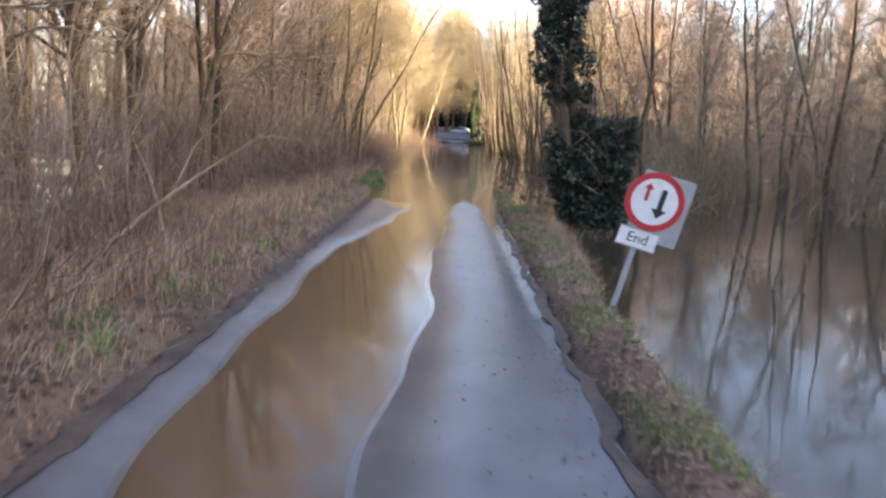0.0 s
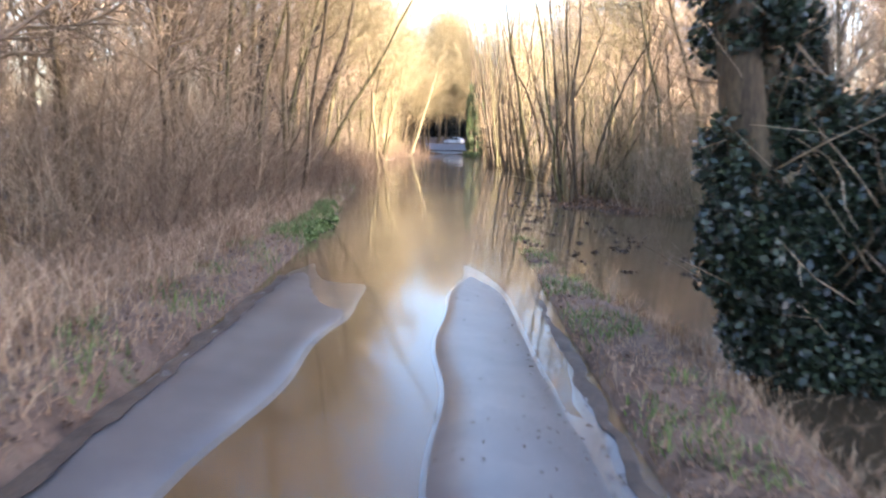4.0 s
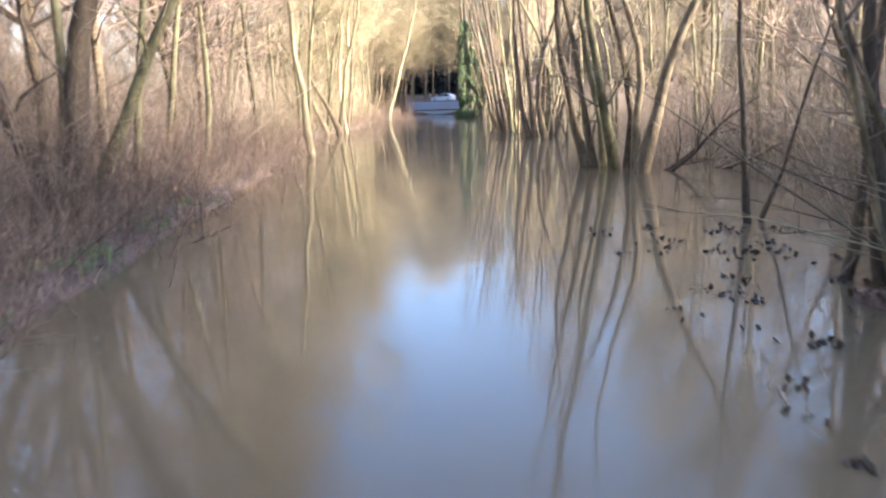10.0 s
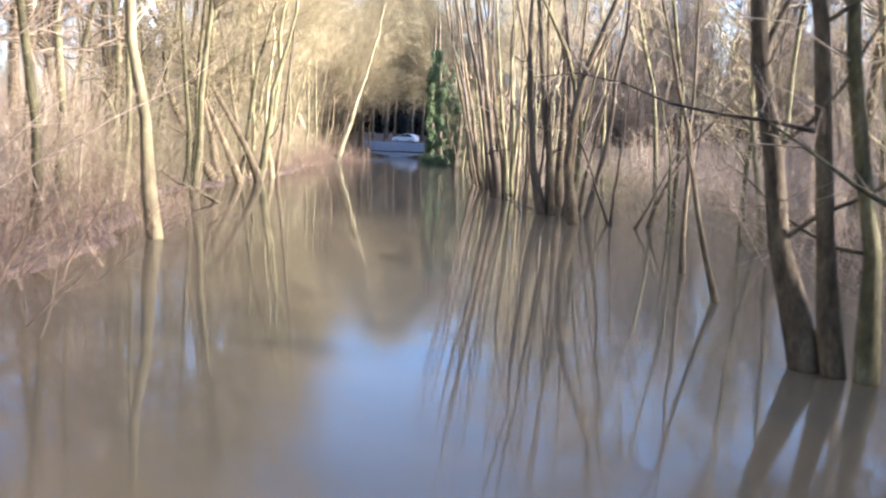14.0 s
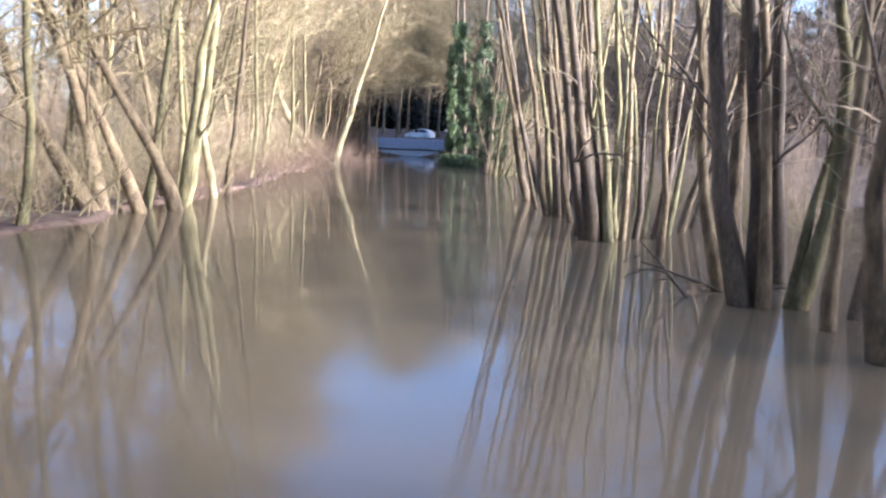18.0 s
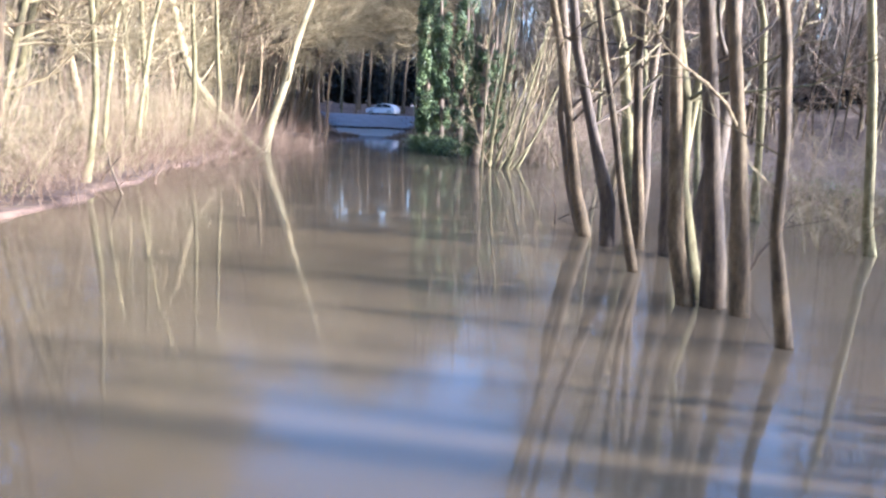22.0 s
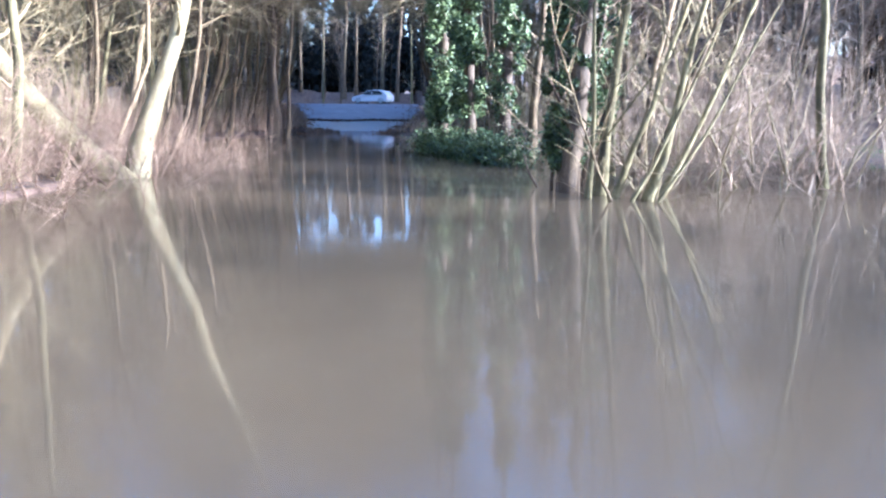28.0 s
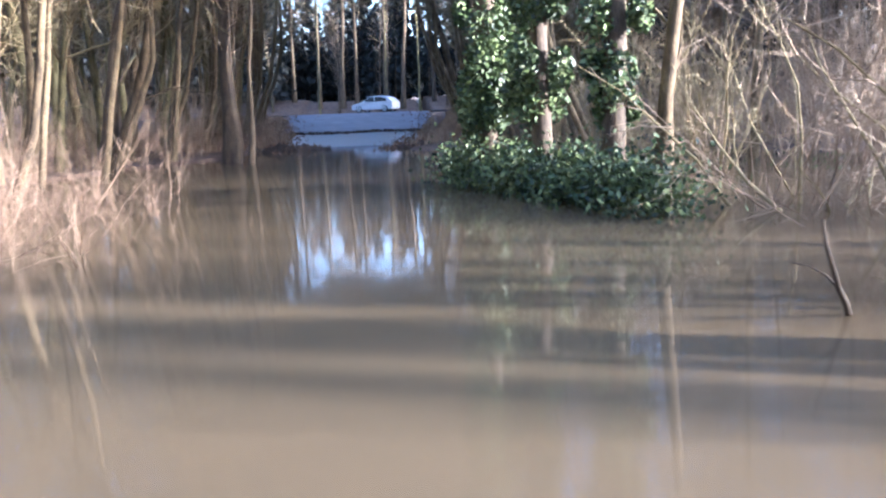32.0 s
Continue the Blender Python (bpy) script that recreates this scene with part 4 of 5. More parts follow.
for y in np.arange(6, 150, 3.4):
    put(pick(trees if y > 62 else dense), -9.0 + rng.uniform(-1.8, 1.8), y, rng.uniform(0, 360), rng.uniform(0.8, 1.2))
    put(pick(far_dense), -14 + rng.uniform(-2, 2), y, rng.uniform(0, 360), rng.uniform(0.8, 1.2))
    if y < 64:
        put(pick(far_dense), -19 + rng.uniform(-2, 2), y, rng.uniform(0, 360), rng.uniform(0.8, 1.2))
    if y > 40 and not 62 < y < 116:
        put(pick(trees), 9.5 + rng.uniform(-1.5, 3), y, rng.uniform(0, 360), rng.uniform(0.8, 1.1))
for y in np.arange(12, 66, 2.7):
    put(pick(brown_side), -7.2 + rng.uniform(-1.2, 0.4), y + rng.uniform(-1, 1), rng.uniform(-40, 40), rng.uniform(0.85, 1.15))
    if 22 < y < 50:
        put(pick(brown_side), 9.6 + rng.uniform(-0.4, 1.2), y + rng.uniform(-1, 1), 180 + rng.uniform(-40, 40), rng.uniform(0.75, 1.0) * (1.0 if y > 36 else 0.75))
for y in np.arange(66, 112, 2.4):
    put(pick(gold_side), -7.6 + rng.uniform(-1.4, 0.4), y + rng.uniform(-1, 1), rng.uniform(-40, 40), rng.uniform(0.85, 1.1))
for y in np.arange(52, 110, 1.6):
    put(pick(brown), 11.2 + rng.uniform(-1.0, 1.0), y, rng.uniform(0, 360), rng.uniform(0.68, 0.84) * (0.6 if y > 90 else 1.0))
for x, y, size in ((5.4, 38.4, 0.95), (6.8, 37.2, 0.9), (6.4, 40.2, 1.0), (8.2, 35.6, 0.8)):
    put(pick(fan), x, y, rng.uniform(0, 360), size)
for y in np.arange(24, 56, 3.0):
    put(pick(olive), 8.6 + rng.uniform(-1.2, 1.0), y, rng.uniform(0, 360), rng.uniform(0.75, 1.0))
    put(pick(far_dense), 12.5 + rng.uniform(-2, 2), y, rng.uniform(0, 360), rng.uniform(0.7, 0.95))
for x, y, s in ((6.6, 38.5, 0.75), (7.4, 36.2, 0.8), (7.0, 41.0, 0.7), (7.4, 33.0, 0.8), (5.9, 39.6, 0.5)):
    put(pick(olive), x, y, rng.uniform(0, 360), s)
for x, y, s in ((6.6, 98.5, 1.2), (7.8, 101.5, 1.3), (8.6, 97.8, 1.2), (6.0, 102.5, 1.1), (9.6, 102, 1.3), (5.9, 90.5, 0.3), (6.3, 86.5, 0.35)):
    put(pick(arching), x, y, rng.uniform(0, 360), s)
for x, y, s in ((-4.6, 101.8, 1.2), (-4.2, 104.2, 1.0), (-5.6, 98.0, 1.3), (-6.4, 95.5, 1.3), (-5.5, 100.2, 1.1), (-5.2, 106.5, 1.2), (-6.0, 91.0, 1.0), (-6.4, 103.0, 1.4), (-3.4, 101.2, 0.8)):
    put(pick(low), x, y, rng.uniform(0, 360), s)
for y in np.arange(96, 144, 1.9):
    size = float(np.interp(y, [96, 104, 112, 125, 144], [0.62, 0.85, 1.08, 1.35, 1.75]))
    if y > 103:
        put(pick(over), -5.6 + rng.uniform(-1.0, 0.5), y + rng.uniform(-1, 1), rng.uniform(-35, 35), size * rng.uniform(0.92, 1.08))
    if y > 111:
        put(pick(over), 5.8 + rng.uniform(-0.3, 0.8), y + rng.uniform(-1, 1), 180 + rng.uniform(-35, 35), size * rng.uniform(0.92, 1.08))
for y in np.arange(110, 146, 3.0):
    for x in (-15.5, -10.5, 10.5) if y > 128 else (-15.5, -10.5):
        put(pick(gold_side), x + rng.uniform(-1.5, 1.5), y + rng.uniform(-1, 1), rng.uniform(0, 360), rng.uniform(1.05, 1.35))
for y in np.arange(116, 148, 2.6):
    for x in (-7.2, 7.4) if y > 122 else (-7.2,):
        put(pick(gold_side), x + rng.uniform(-0.8, 0.8), y + rng.uniform(-1, 1), rng.uniform(0, 360), float(np.interp(y, [116, 130, 148], [1.1, 1.4, 1.6])) * rng.uniform(0.9, 1.1))
for y in np.arange(34, 101, 2.7):
    put(pick(leaning), -6.2 + rng.uniform(-0.7, 0.4), y + rng.uniform(-0.8, 0.8), rng.uniform(-35, 35), rng.uniform(0.9, 1.15))
for y in np.arange(40, 98, 4.4):
    put(pick(leaning), 8.2 + rng.uniform(-0.4, 0.8), y + rng.uniform(-0.8, 0.8), 180 + rng.uniform(-35, 35), rng.uniform(0.85, 1.1))
for y in np.arange(60, 98, 2.1):
    put(pick(pale), float(np.interp(y, [60, 66, 80, 98], [-6.2, -7.6, -6.6, -6.2])) + rng.uniform(-0.4, 0.4), y, rng.uniform(0, 360), rng.uniform(0.6, 0.9))
for x, y in ((12, 13), (14.5, 16), (17, 13.5), (13.2, 20), (16, 22), (19, 18), (14.5, 26), (18, 27), (12.5, 30), (21, 23), (16, 33)):
    put(pick(far_dense), x, y, rng.uniform(0, 360), rng.uniform(0.5, 0.62))
    put(pick(brown), x + 1.2, y + 1.5, rng.uniform(0, 360), rng.uniform(0.9, 1.2))
for x in np.arange(-22, 23, 2.2):
    put(pick(tall), x + rng.uniform(-0.7, 0.7), 167 + rng.uniform(-1.5, 2.5), rng.uniform(0, 360), rng.uniform(0.92, 1.08))
for y in np.arange(54, 68, 3.2):
    put(pick(gold_side), 9.2 + rng.uniform(-0.5, 1.0), y, 180 + rng.uniform(-40, 40), rng.uniform(0.7, 0.9))
for o in red + brown + pale + low + trees + dense + over + brown_side + gold_side + fan + tall + leaning + olive + arching + far_dense:
    away(o)

for k, (x, y) in enumerate(((-7, 165), (-2.5, 164), (2.5, 165.5), (7, 164.5), (-12, 166))):
    stand("coppice", "slender grey trunks before the dark wood", [(x + rng.uniform(-2, 2), y + rng.uniform(-1, 1), rng.normal(0, 0.03), 0.0, rng.uniform(0.06, 0.12)) for _ in range(3)], 14, BARK_DARK, TWIG, 10, 1.5, 0.5, 60 + k, group="trunks before the dark wood", down=0.0)

# ---------------------------------------------------------------- far woods, and woods added to block the sun
haze = [wood(200 + k, "distant leafless brown woodland", 22, 22, 14, 15, 0.08, BARK, TWIG, 110, spread=2.6) for k in range(3)]
# low rows at x 30 to 45 are added to keep sun off the water
for k, (x, y) in enumerate(((-30, 10), (-28, 34), (-30, 58), (-28, 82), (-30, 106), (-28, 130), (24, 132), (36, 130), (42, 116), (20, 124), (58, 112), (74, 124), (27, 118), (66, 50), (68, 74), (62, 98), (40, 140), (64, 120), (70, 26), (30, 54), (36, 61), (31, 68), (36, 75), (31, 82), (37, 89), (32, 96), (38, 103), (44, 52), (44, 70), (45, 90), (27, 33), (-52, 40), (-52, 90), (-50, 130), (84, 66), (-9, 184), (14, 186), (-20, -14), (18, -22))):
    put(haze[k % 3], x, y, (0 if y > 150 else 90) + rng.uniform(-15, 15) + (180 if k % 2 else 0), rng.uniform(0.9, 1.2) * (0.75 if y > 150 else 1.4 if y > 110 and x > 0 else 0.4 if 20 < x < 46 and 85 < y < 110 else 0.85 if x > 50 and y < 110 else 0.5 if 20 < x < 46 and y < 110 else 1.0))
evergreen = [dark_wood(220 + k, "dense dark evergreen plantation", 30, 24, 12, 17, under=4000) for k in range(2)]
# the patches at x 30 to 54, y 150 to 163 are added to shade the far lane
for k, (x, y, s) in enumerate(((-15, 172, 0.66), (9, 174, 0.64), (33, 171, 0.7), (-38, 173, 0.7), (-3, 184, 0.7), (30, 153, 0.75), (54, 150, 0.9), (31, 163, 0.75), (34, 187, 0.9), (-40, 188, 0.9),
                               # unseen evergreens, added only to keep the sun off the lane's start
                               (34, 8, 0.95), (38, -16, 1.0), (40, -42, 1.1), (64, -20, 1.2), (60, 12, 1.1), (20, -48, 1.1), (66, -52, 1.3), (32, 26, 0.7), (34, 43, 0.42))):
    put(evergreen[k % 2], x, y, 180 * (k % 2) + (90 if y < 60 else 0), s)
for o in haze + evergreen:
    away(o)

# ---------------------------------------------------------------- grass, reeds and litter
rng = np.random.default_rng(21)


def strip(n, y0, y1, near, far, power=1.0):
    """Random places along the lane between two offsets that depend on y."""
    y = y0 + (y1 - y0) * rng.random(n) ** power
    t = rng.random(n)
    return np.stack([near(y) * (1 - t) + far(y) * t, y], -1)


edge_l = lambda y: np.interp(y, [-60, 20, 30, 35, 44, 50, 58], [-2.34, -2.34, -2.5, -3.0, -3.5, -4.0, -4.4])
patch = lambda xy, s, seed, lo: xy[lump(xy[:, 0], xy[:, 1], s, seed) > lo]
spots = patch(strip(10000, 1, 46, lambda y: edge_l(y) - 0.12, lambda y: edge_l(y) - 1.1, 1.3), 0.5, 3.0, 0.1)
tagged(new("grass", quads("grass", *blades(rng, spots, 0.06, 0.20, 0.006, 1.0), GRASS, False)), "short green grass on the lane's verge", "grass", kind="stuff")
spots = patch(strip(7000, 1, 27.5, lambda y: 1.28 + y * 0, lambda y: 2.0 + y * 0, 1.3), 0.5, 5.0, 0.0)
tagged(new("grass", quads("grass", *blades(rng, spots, 0.05, 0.16, 0.006, 1.0), GRASS, False)), "short green grass along the lane's other verge", "grass", kind="stuff")
spots = patch(strip(24000, 1, 50, lambda y: edge_l(y) - 0.8, lambda y: edge_l(y) - 3.4, 1.3), 0.9, 1.0, -0.25)
tagged(new("dry_grass", quads("dry_grass", *blades(rng, spots, 0.2, 0.7, 0.006, 1.5), STRAW, False)), "dead straw-coloured grass and stalks under the hedge", "grass", kind="stuff")
spots = patch(strip(26000, 1, 40, lambda y: 2.0 + y * 0, lambda y: 5.5 + y * 0, 1.0), 1.1, 2.0, -0.35)
spots = spots[(spots[:, 0] < 2.15) | ((spots[:, 1] > 12.5) & (spots[:, 1] < 20)) | (rng.random(len(spots)) < 0.08)]
tagged(new("dry_grass", quads("dry_grass", *blades(rng, spots, 0.06, 0.3, 0.005, 1.0), STRAW, False)), "thin dead grass standing in shallow flood water", "grass", kind="stuff")
spots = patch(strip(14000, 122, 147, lambda y: np.interp(y, [120, 126, 140, 150], [-3.8, -2.8, -3.5, -5.4]), lambda y: y * 0 - 10.0), 1.2, 4.0, -0.4)
tagged(new("dry_grass", quads("dry_grass", *blades(rng, spots, 0.15, 0.6, 0.012, 0.8), STRAW, False)), "dead grass on the bank beside the far lane", "grass", kind="stuff")
spots = patch(strip(14000, 122, 147, lambda y: np.interp(y, [122, 128, 140, 150], [1.6, 2.6, 3.7, 5.4]), lambda y: y * 0 + 10.0), 1.2, 4.0, -0.4)
tagged(new("dry_grass", quads("dry_grass", *blades(rng, spots, 0.15, 0.6, 0.012, 0.8), STRAW, False)), "dead grass on the other bank beside the far lane", "grass", kind="stuff")
spots = patch(strip(9000, 88, 112, lambda y: 8.5 + y * 0, lambda y: 16 + y * 0), 1.5, 2.0, -0.3)
tagged(new("grass", quads("grass", *blades(rng, spots, 0.05, 0.16, 0.012, 0.9), GRASS, False)), "rough green grass on the bank beyond the flood", "grass", kind="stuff")

spots = strip(26000, 1, 34, lambda y: 1.25 + y * 0, lambda y: 4.6 + y * 0, 1.3)
spots = spots[(spots[:, 0] < 2.2) | ((spots[:, 1] > 12.5) & (spots[:, 1] < 20))]
tagged(new("dry_grass", quads("dry_grass", *blades(rng, spots, 0.04, 0.14, 0.005, 1.4), STRAW, False)), "flattened brown grass on the verge and drowned ground", "grass", kind="stuff")
spots = strip(22000, 1, 40, lambda y: edge_l(y) - 0.1, lambda y: edge_l(y) - 2.6, 1.3)
tagged(new("dry_grass", quads("dry_grass", *blades(rng, spots, 0.05, 0.22, 0.005, 1.4), STRAW, False)), "flattened brown grass on the bank", "grass", kind="stuff")

# the drift line that the flood left across the lane's far end
n = 600
x = rng.uniform(-3.8, 3.8, n)
y = 138.6 + rng.normal(0, 0.3, n) + np.sin(x * 1.3) * 0.4
z = np.maximum(road_height(x, y), land_height(x, y)) + rng.uniform(0.01, 0.10, n)
v, q = leaves(rng, np.stack([x, y, z], -1), 0.09)
tagged(new("drift_line", quads("drift_line", v, q, EARTH, False)), "dark line of drifted leaves and twigs at the flood's far edge", "leaves", kind="stuff")

# ivy hedge at the foot of the ivy trees
n = 15000
t = rng.random(n)
c = np.stack([2.3 + 1.8 * t + rng.normal(0, 0.28, n), 108.4 - 5.6 * t + rng.normal(0, 0.35, n), np.abs(rng.normal(0.28, 0.22, n))], -1)
v, q = leaves(rng, c, 0.042)
tagged(new("ivy_hedge", quads("ivy_hedge", v, q, IVY, False)), "low mound of dark green ivy trailing into flood water", "ivy", kind="stuff")

# fallen leaves on the verges and the wet lane's edge
n = 15000
side = rng.random(n) < 0.5
y = 1 + 40 * rng.random(n) ** 1.4
x = np.where(side, ROAD_R + np.abs(rng.normal(0.2, 0.7, n)), -2.2 - np.abs(rng.normal(0.2, 0.8, n)))
keep = land_height(x, y) > 0.0
x, y = x[keep], y[keep]
n = len(x)
c = np.stack([x, y, land_height(x, y) + 0.012], -1)
a = rng.uniform(0, 2 * np.pi, n)
s = rng.uniform(0.02, 0.045, n)
d = np.stack([np.cos(a) * s, np.sin(a) * s, rng.normal(0, 0.006, n)], -1)
e = np.stack([-np.sin(a) * s * 0.6, np.cos(a) * s * 0.6, rng.normal(0, 0.006, n)], -1)
v = np.stack([c - d, c + e, c + d, c - e], 1).reshape(-1, 3)
LEAF = material("fallen_leaf", [(0.05, 0.028, 0.016), (0.13, 0.07, 0.035), (0.22, 0.13, 0.07)], 3.0, 0.7, 0.0, 3, island=0.5)
tagged(new("fallen_leaves", quads("fallen_leaves", v, np.arange(4 * n).reshape(n, 4), LEAF, False)), "brown fallen leaves on the verges", "leaves", kind="stuff")

# clods of leaves and twigs afloat beside the lane
cloud = []
for k in range(110):
    y = rng.uniform(23, 43)
    x = rng.uniform(1.5, 4.2) + max(0, y - 34) * 0.05
    m = int(rng.integers(3, 24))
    wide = rng.uniform(0.02, 0.12)
    cloud.append(np.stack([x + rng.normal(0, wide, m), y + rng.normal(0, wide * 1.3, m), np.abs(rng.normal(0.004, 0.012, m))], -1))
v, q = leaves(rng, np.concatenate(cloud), 0.03)
tagged(new("floating_leaves", quads("floating_leaves", v, q, EARTH, False)), "dark clumps of leaves and twigs afloat beside the lane", "leaves", kind="stuff")
n = 1400
y = 121 + 29 * rng.random(n)
half = 1.75 * (1 + np.interp(y, [118, 128, 134, 140, 150], [0, 0.6, 1.05, 1.4, 1.9]))
x = -0.58 + 0.55 * step(124, 139, y) + np.sign(rng.normal(0, 1, n)) * half * (1 - np.abs(rng.normal(0, 0.16, n)))
v, q = leaves(rng, np.stack([x, y, np.maximum(road_height(x, y), 0) + 0.02], -1), 0.06)
tagged(new("fallen_leaves", quads("fallen_leaves", v * np.array([1, 1, 1.0]), q, LEAF, False)), "brown fallen leaves along the edges of the far lane", "leaves", kind="stuff")


def hummock(name, label, cx, cy, wx, wy, high, mat, seed, cover=0, category="ground", cover_mat=None, note="reddish brown dead leaves"):
    """A low rough mound of mud that breaks the water's surface."""
    g = np.random.default_rng(seed)
    u = np.linspace(-1, 1, 34)
    gx, gy = np.meshgrid(u, u)
    r = np.hypot(gx, gy)
    z = (np.maximum(1 - r ** 2, -0.4) * 0.8 - 0.15 + lump(gx * wx + seed, gy * wy, 0.14, seed) * 0.45 + lump(gx * wx, gy * wy + seed, 0.33, seed * 2) * 0.55) * high - (r > 0.97) * 0.25
    v = np.stack([gx * wx, gy * wy, z], -1).reshape(-1, 3)
    i = (np.arange(33)[:, None] * 34 + np.arange(33)).ravel()
    ob = thing(name, label, category, "mounds at the flood's edge", at=pose(cx, cy, 0))
    part("mound", quads("mound", v, np.stack([i, i + 1, i + 35, i + 34], -1), mat), ob)
    if cover:
        t = v[g.integers(0, len(v), cover)]
        t = t[t[:, 2] > 0.0] + g.normal(0, 0.02, (int((t[:, 2] > 0.0).sum()), 3)) + np.array([0, 0, 0.02])
        w, q = leaves(g, t, 0.045)
        tagged(part("litter", quads("litter", w, q, cover_mat or LEAF, False), ob, note), kind="stuff")


for k, (x, y, wx, wy, h) in enumerate(((4.6, 38.3, 1.0, 0.9, 0.16), (5.6, 37.4, 0.9, 0.7, 0.12), (4.3, 36.2, 0.7, 0.6, 0.10), (5.4, 34.6, 0.8, 0.6, 0.10))):
    hummock("hummock", "drowned hummock of dark mud and reddish leaves", x, y, wx * 1.1, wy * 1.1, h * 1.3, LITTER, 3 + k, 1500)
hummock("mud_ridge", "low ridge of dark mud beside the far lane", -2.4, 123.6, 1.7, 0.7, 0.26, EARTH, 12, 700)
hummock("mud_ridge", "low ridge of dark mud at the far lane's edge", 2.3, 122.6, 1.0, 0.7, 0.20, EARTH, 13, 500)
for k, (x, y, w) in enumerate(((-2.75, 27.6, 0.5), (-2.95, 29.4, 0.55), (-2.7, 25.8, 0.3), (-3.1, 31.2, 0.4))):
    hummock("moss_mound", "bright green mossy tussock at the water's edge", x, y, w * 0.7, w * 1.3, 0.17, EARTH, 20 + k, 2600, "moss", MOSS, "bright green moss")
spots = patch(strip(5000, 25, 32.5, lambda y: edge_l(y) + 0.05, lambda y: edge_l(y) - 0.8), 0.6, 2.0, -0.2)
tagged(new("grass", quads("grass", *blades(rng, spots, 0.08, 0.2, 0.007, 1.0), MOSS, False)), "bright green moss and grass at the water's edge", "grass", kind="stuff")

# the muddy strips along the lane's edges
for near, name in ((lambda y: ROAD_L + 0.02 + 0 * y, "muddy strip of dark wet earth along the lane"), (lambda y: ROAD_R + 0.02 + 0 * y, "muddy strip of dark wet earth along the lane's other edge")):
    ys = np.arange(-4, 22, 0.12)
    u = np.linspace(0, 1, 9)
    gy, gu = np.meshgrid(ys, u, indexing="ij")
    way = -1 if near(0.0) < 0 else 1
    gx = near(gy) + way * (gu * ((0.17 if way < 0 else 0.11) + 0.08 * lump(gy, gy * 0, 0.7, way)) - 0.07 - 0.05 * lump(gy, gy * 0, 0.33, 2.0 + way))
    z = np.maximum(land_height(gx, gy), road_height(gx, gy)) + 0.012 + 0.02 * lump(gx, gy, 0.13, 1.0) * np.sin(gu * 3.14)
    v = np.stack([gx, gy, z], -1).reshape(-1, 3)
    i = (np.arange(len(ys) - 1)[:, None] * 9 + np.arange(8)).ravel()
    tagged(new("muddy_edge", quads("muddy_edge", v, np.stack([i, i + 1, i + 10, i + 9], -1), EARTH)), name, "mud", kind="structure")

# dark leaf bits on the wet lane
n = 900
y = 2 + 20 * rng.random(n)
x = rng.uniform(-0.2, 1.1, n) + 0.0
x = np.where(rng.random(n) < 0.55, 1.05 - np.abs(rng.normal(0, 0.22, n)), x)
c = np.stack([x, y, road_height(x, y) + 0.022], -1)
a, s = rng.uniform(0, 2 * np.pi, n), rng.uniform(0.008, 0.026, n)
d = np.stack([np.cos(a) * s, np.sin(a) * s, rng.normal(0, 0.003, n)], -1)
e = np.stack([-np.sin(a) * s * 0.6, np.cos(a) * s * 0.6, rng.normal(0, 0.003, n)], -1)
tagged(new("fallen_leaves", quads("fallen_leaves", np.stack([c - d, c + e, c + d, c - e], 1).reshape(-1, 3), np.arange(4 * n).reshape(n, 4), EARTH, False)), "small dark leaf scraps stuck to the wet lane", "leaves", kind="stuff")


def snag(x, y, seed, length, way, label, r=0.03, wood_mat=BARK_DARK, n=5):
    """A drowned branch that sticks out of the water."""
    g = np.random.default_rng(seed)
    ob = thing("fallen_branch", label, "branch", "drowned branches", at=pose(x, y, 0))
    pts, rad = wander(g, (0, 0, -0.15), way, length, r, r * 0.3, 7, 0.16, 0.0)
    one = Tubes()
    one.add(pts, rad, 6)
    part("limb", one.build("limb", wood_mat), ob)
    for _ in range(n):
        i = int(g.integers(1, 6))
        q2, r2 = wander(g, pts[i], aside(g, pts[i + 1] - pts[i], 0.8), length * g.uniform(0.25, 0.5), rad[i] * 0.6, 0.004, 4, 0.2, 0.05)
        one = Tubes()
        one.add(q2, r2, 4)
        part("twig", one.build("twig", wood_mat), ob)


snag(3.6, 66.6, 1, 1.1, (-0.5, 0.1, 0.7), "dark broken branch sticking out of flood water")
snag(4.6, 67.0, 2, 1.6, (-1.0, 0.2, 0.35), "dead branch lying across flood water")
snag(3.9, 66.9, 3, 1.0, (0.8, 0.0, 0.6), "thin dead branch in flood water", 0.02)
snag(5.2, 53.0, 5, 3.0, (1.0, -0.1, 0.10), "fallen branch with bare twigs in flood water", 0.04)
snag(5.1, 50.2, 31, 3.4, (1.0, -0.2, 0.45), "low crooked limb reaching out over flood water", 0.05, BARK_DARK, 8)
snag(5.0, 50.4, 32, 3.6, (1.0, 0.1, 0.22), "low bare limb spreading over flood water", 0.045, BARK_DARK, 8)
snag(5.2, 49.9, 33, 2.8, (0.9, -0.4, 0.75), "dark limb forking away from the alder clump", 0.045, BARK_DARK, 8)
snag(6.4, 50.2, 34, 2.4, (1.0, 0.0, 0.03), "dark dead limb half under water", 0.05, BARK_DARK, 5)
snag(5.6, 39.3, 6, 2.6, (1.0, 0.1, 0.05), "fallen willow limb at the water's surface", 0.035)
snag(3.5, 72.6, 7, 0.9, (0.3, 0.0, 0.8), "broken pale stick standing in flood water", 0.02, BARK_PALE)
snag(3.67, 98.5, 8, 0.9, (-0.2, 0.0, 1.0), "dark broken stake standing in flood water", 0.03, BARK_DARK, 1)
snag(6.8, 92.5, 9, 1.5, (0.15, 0.0, 1.0), "pale bleached stick standing in flood water", 0.022, BARK_PALE, 2)
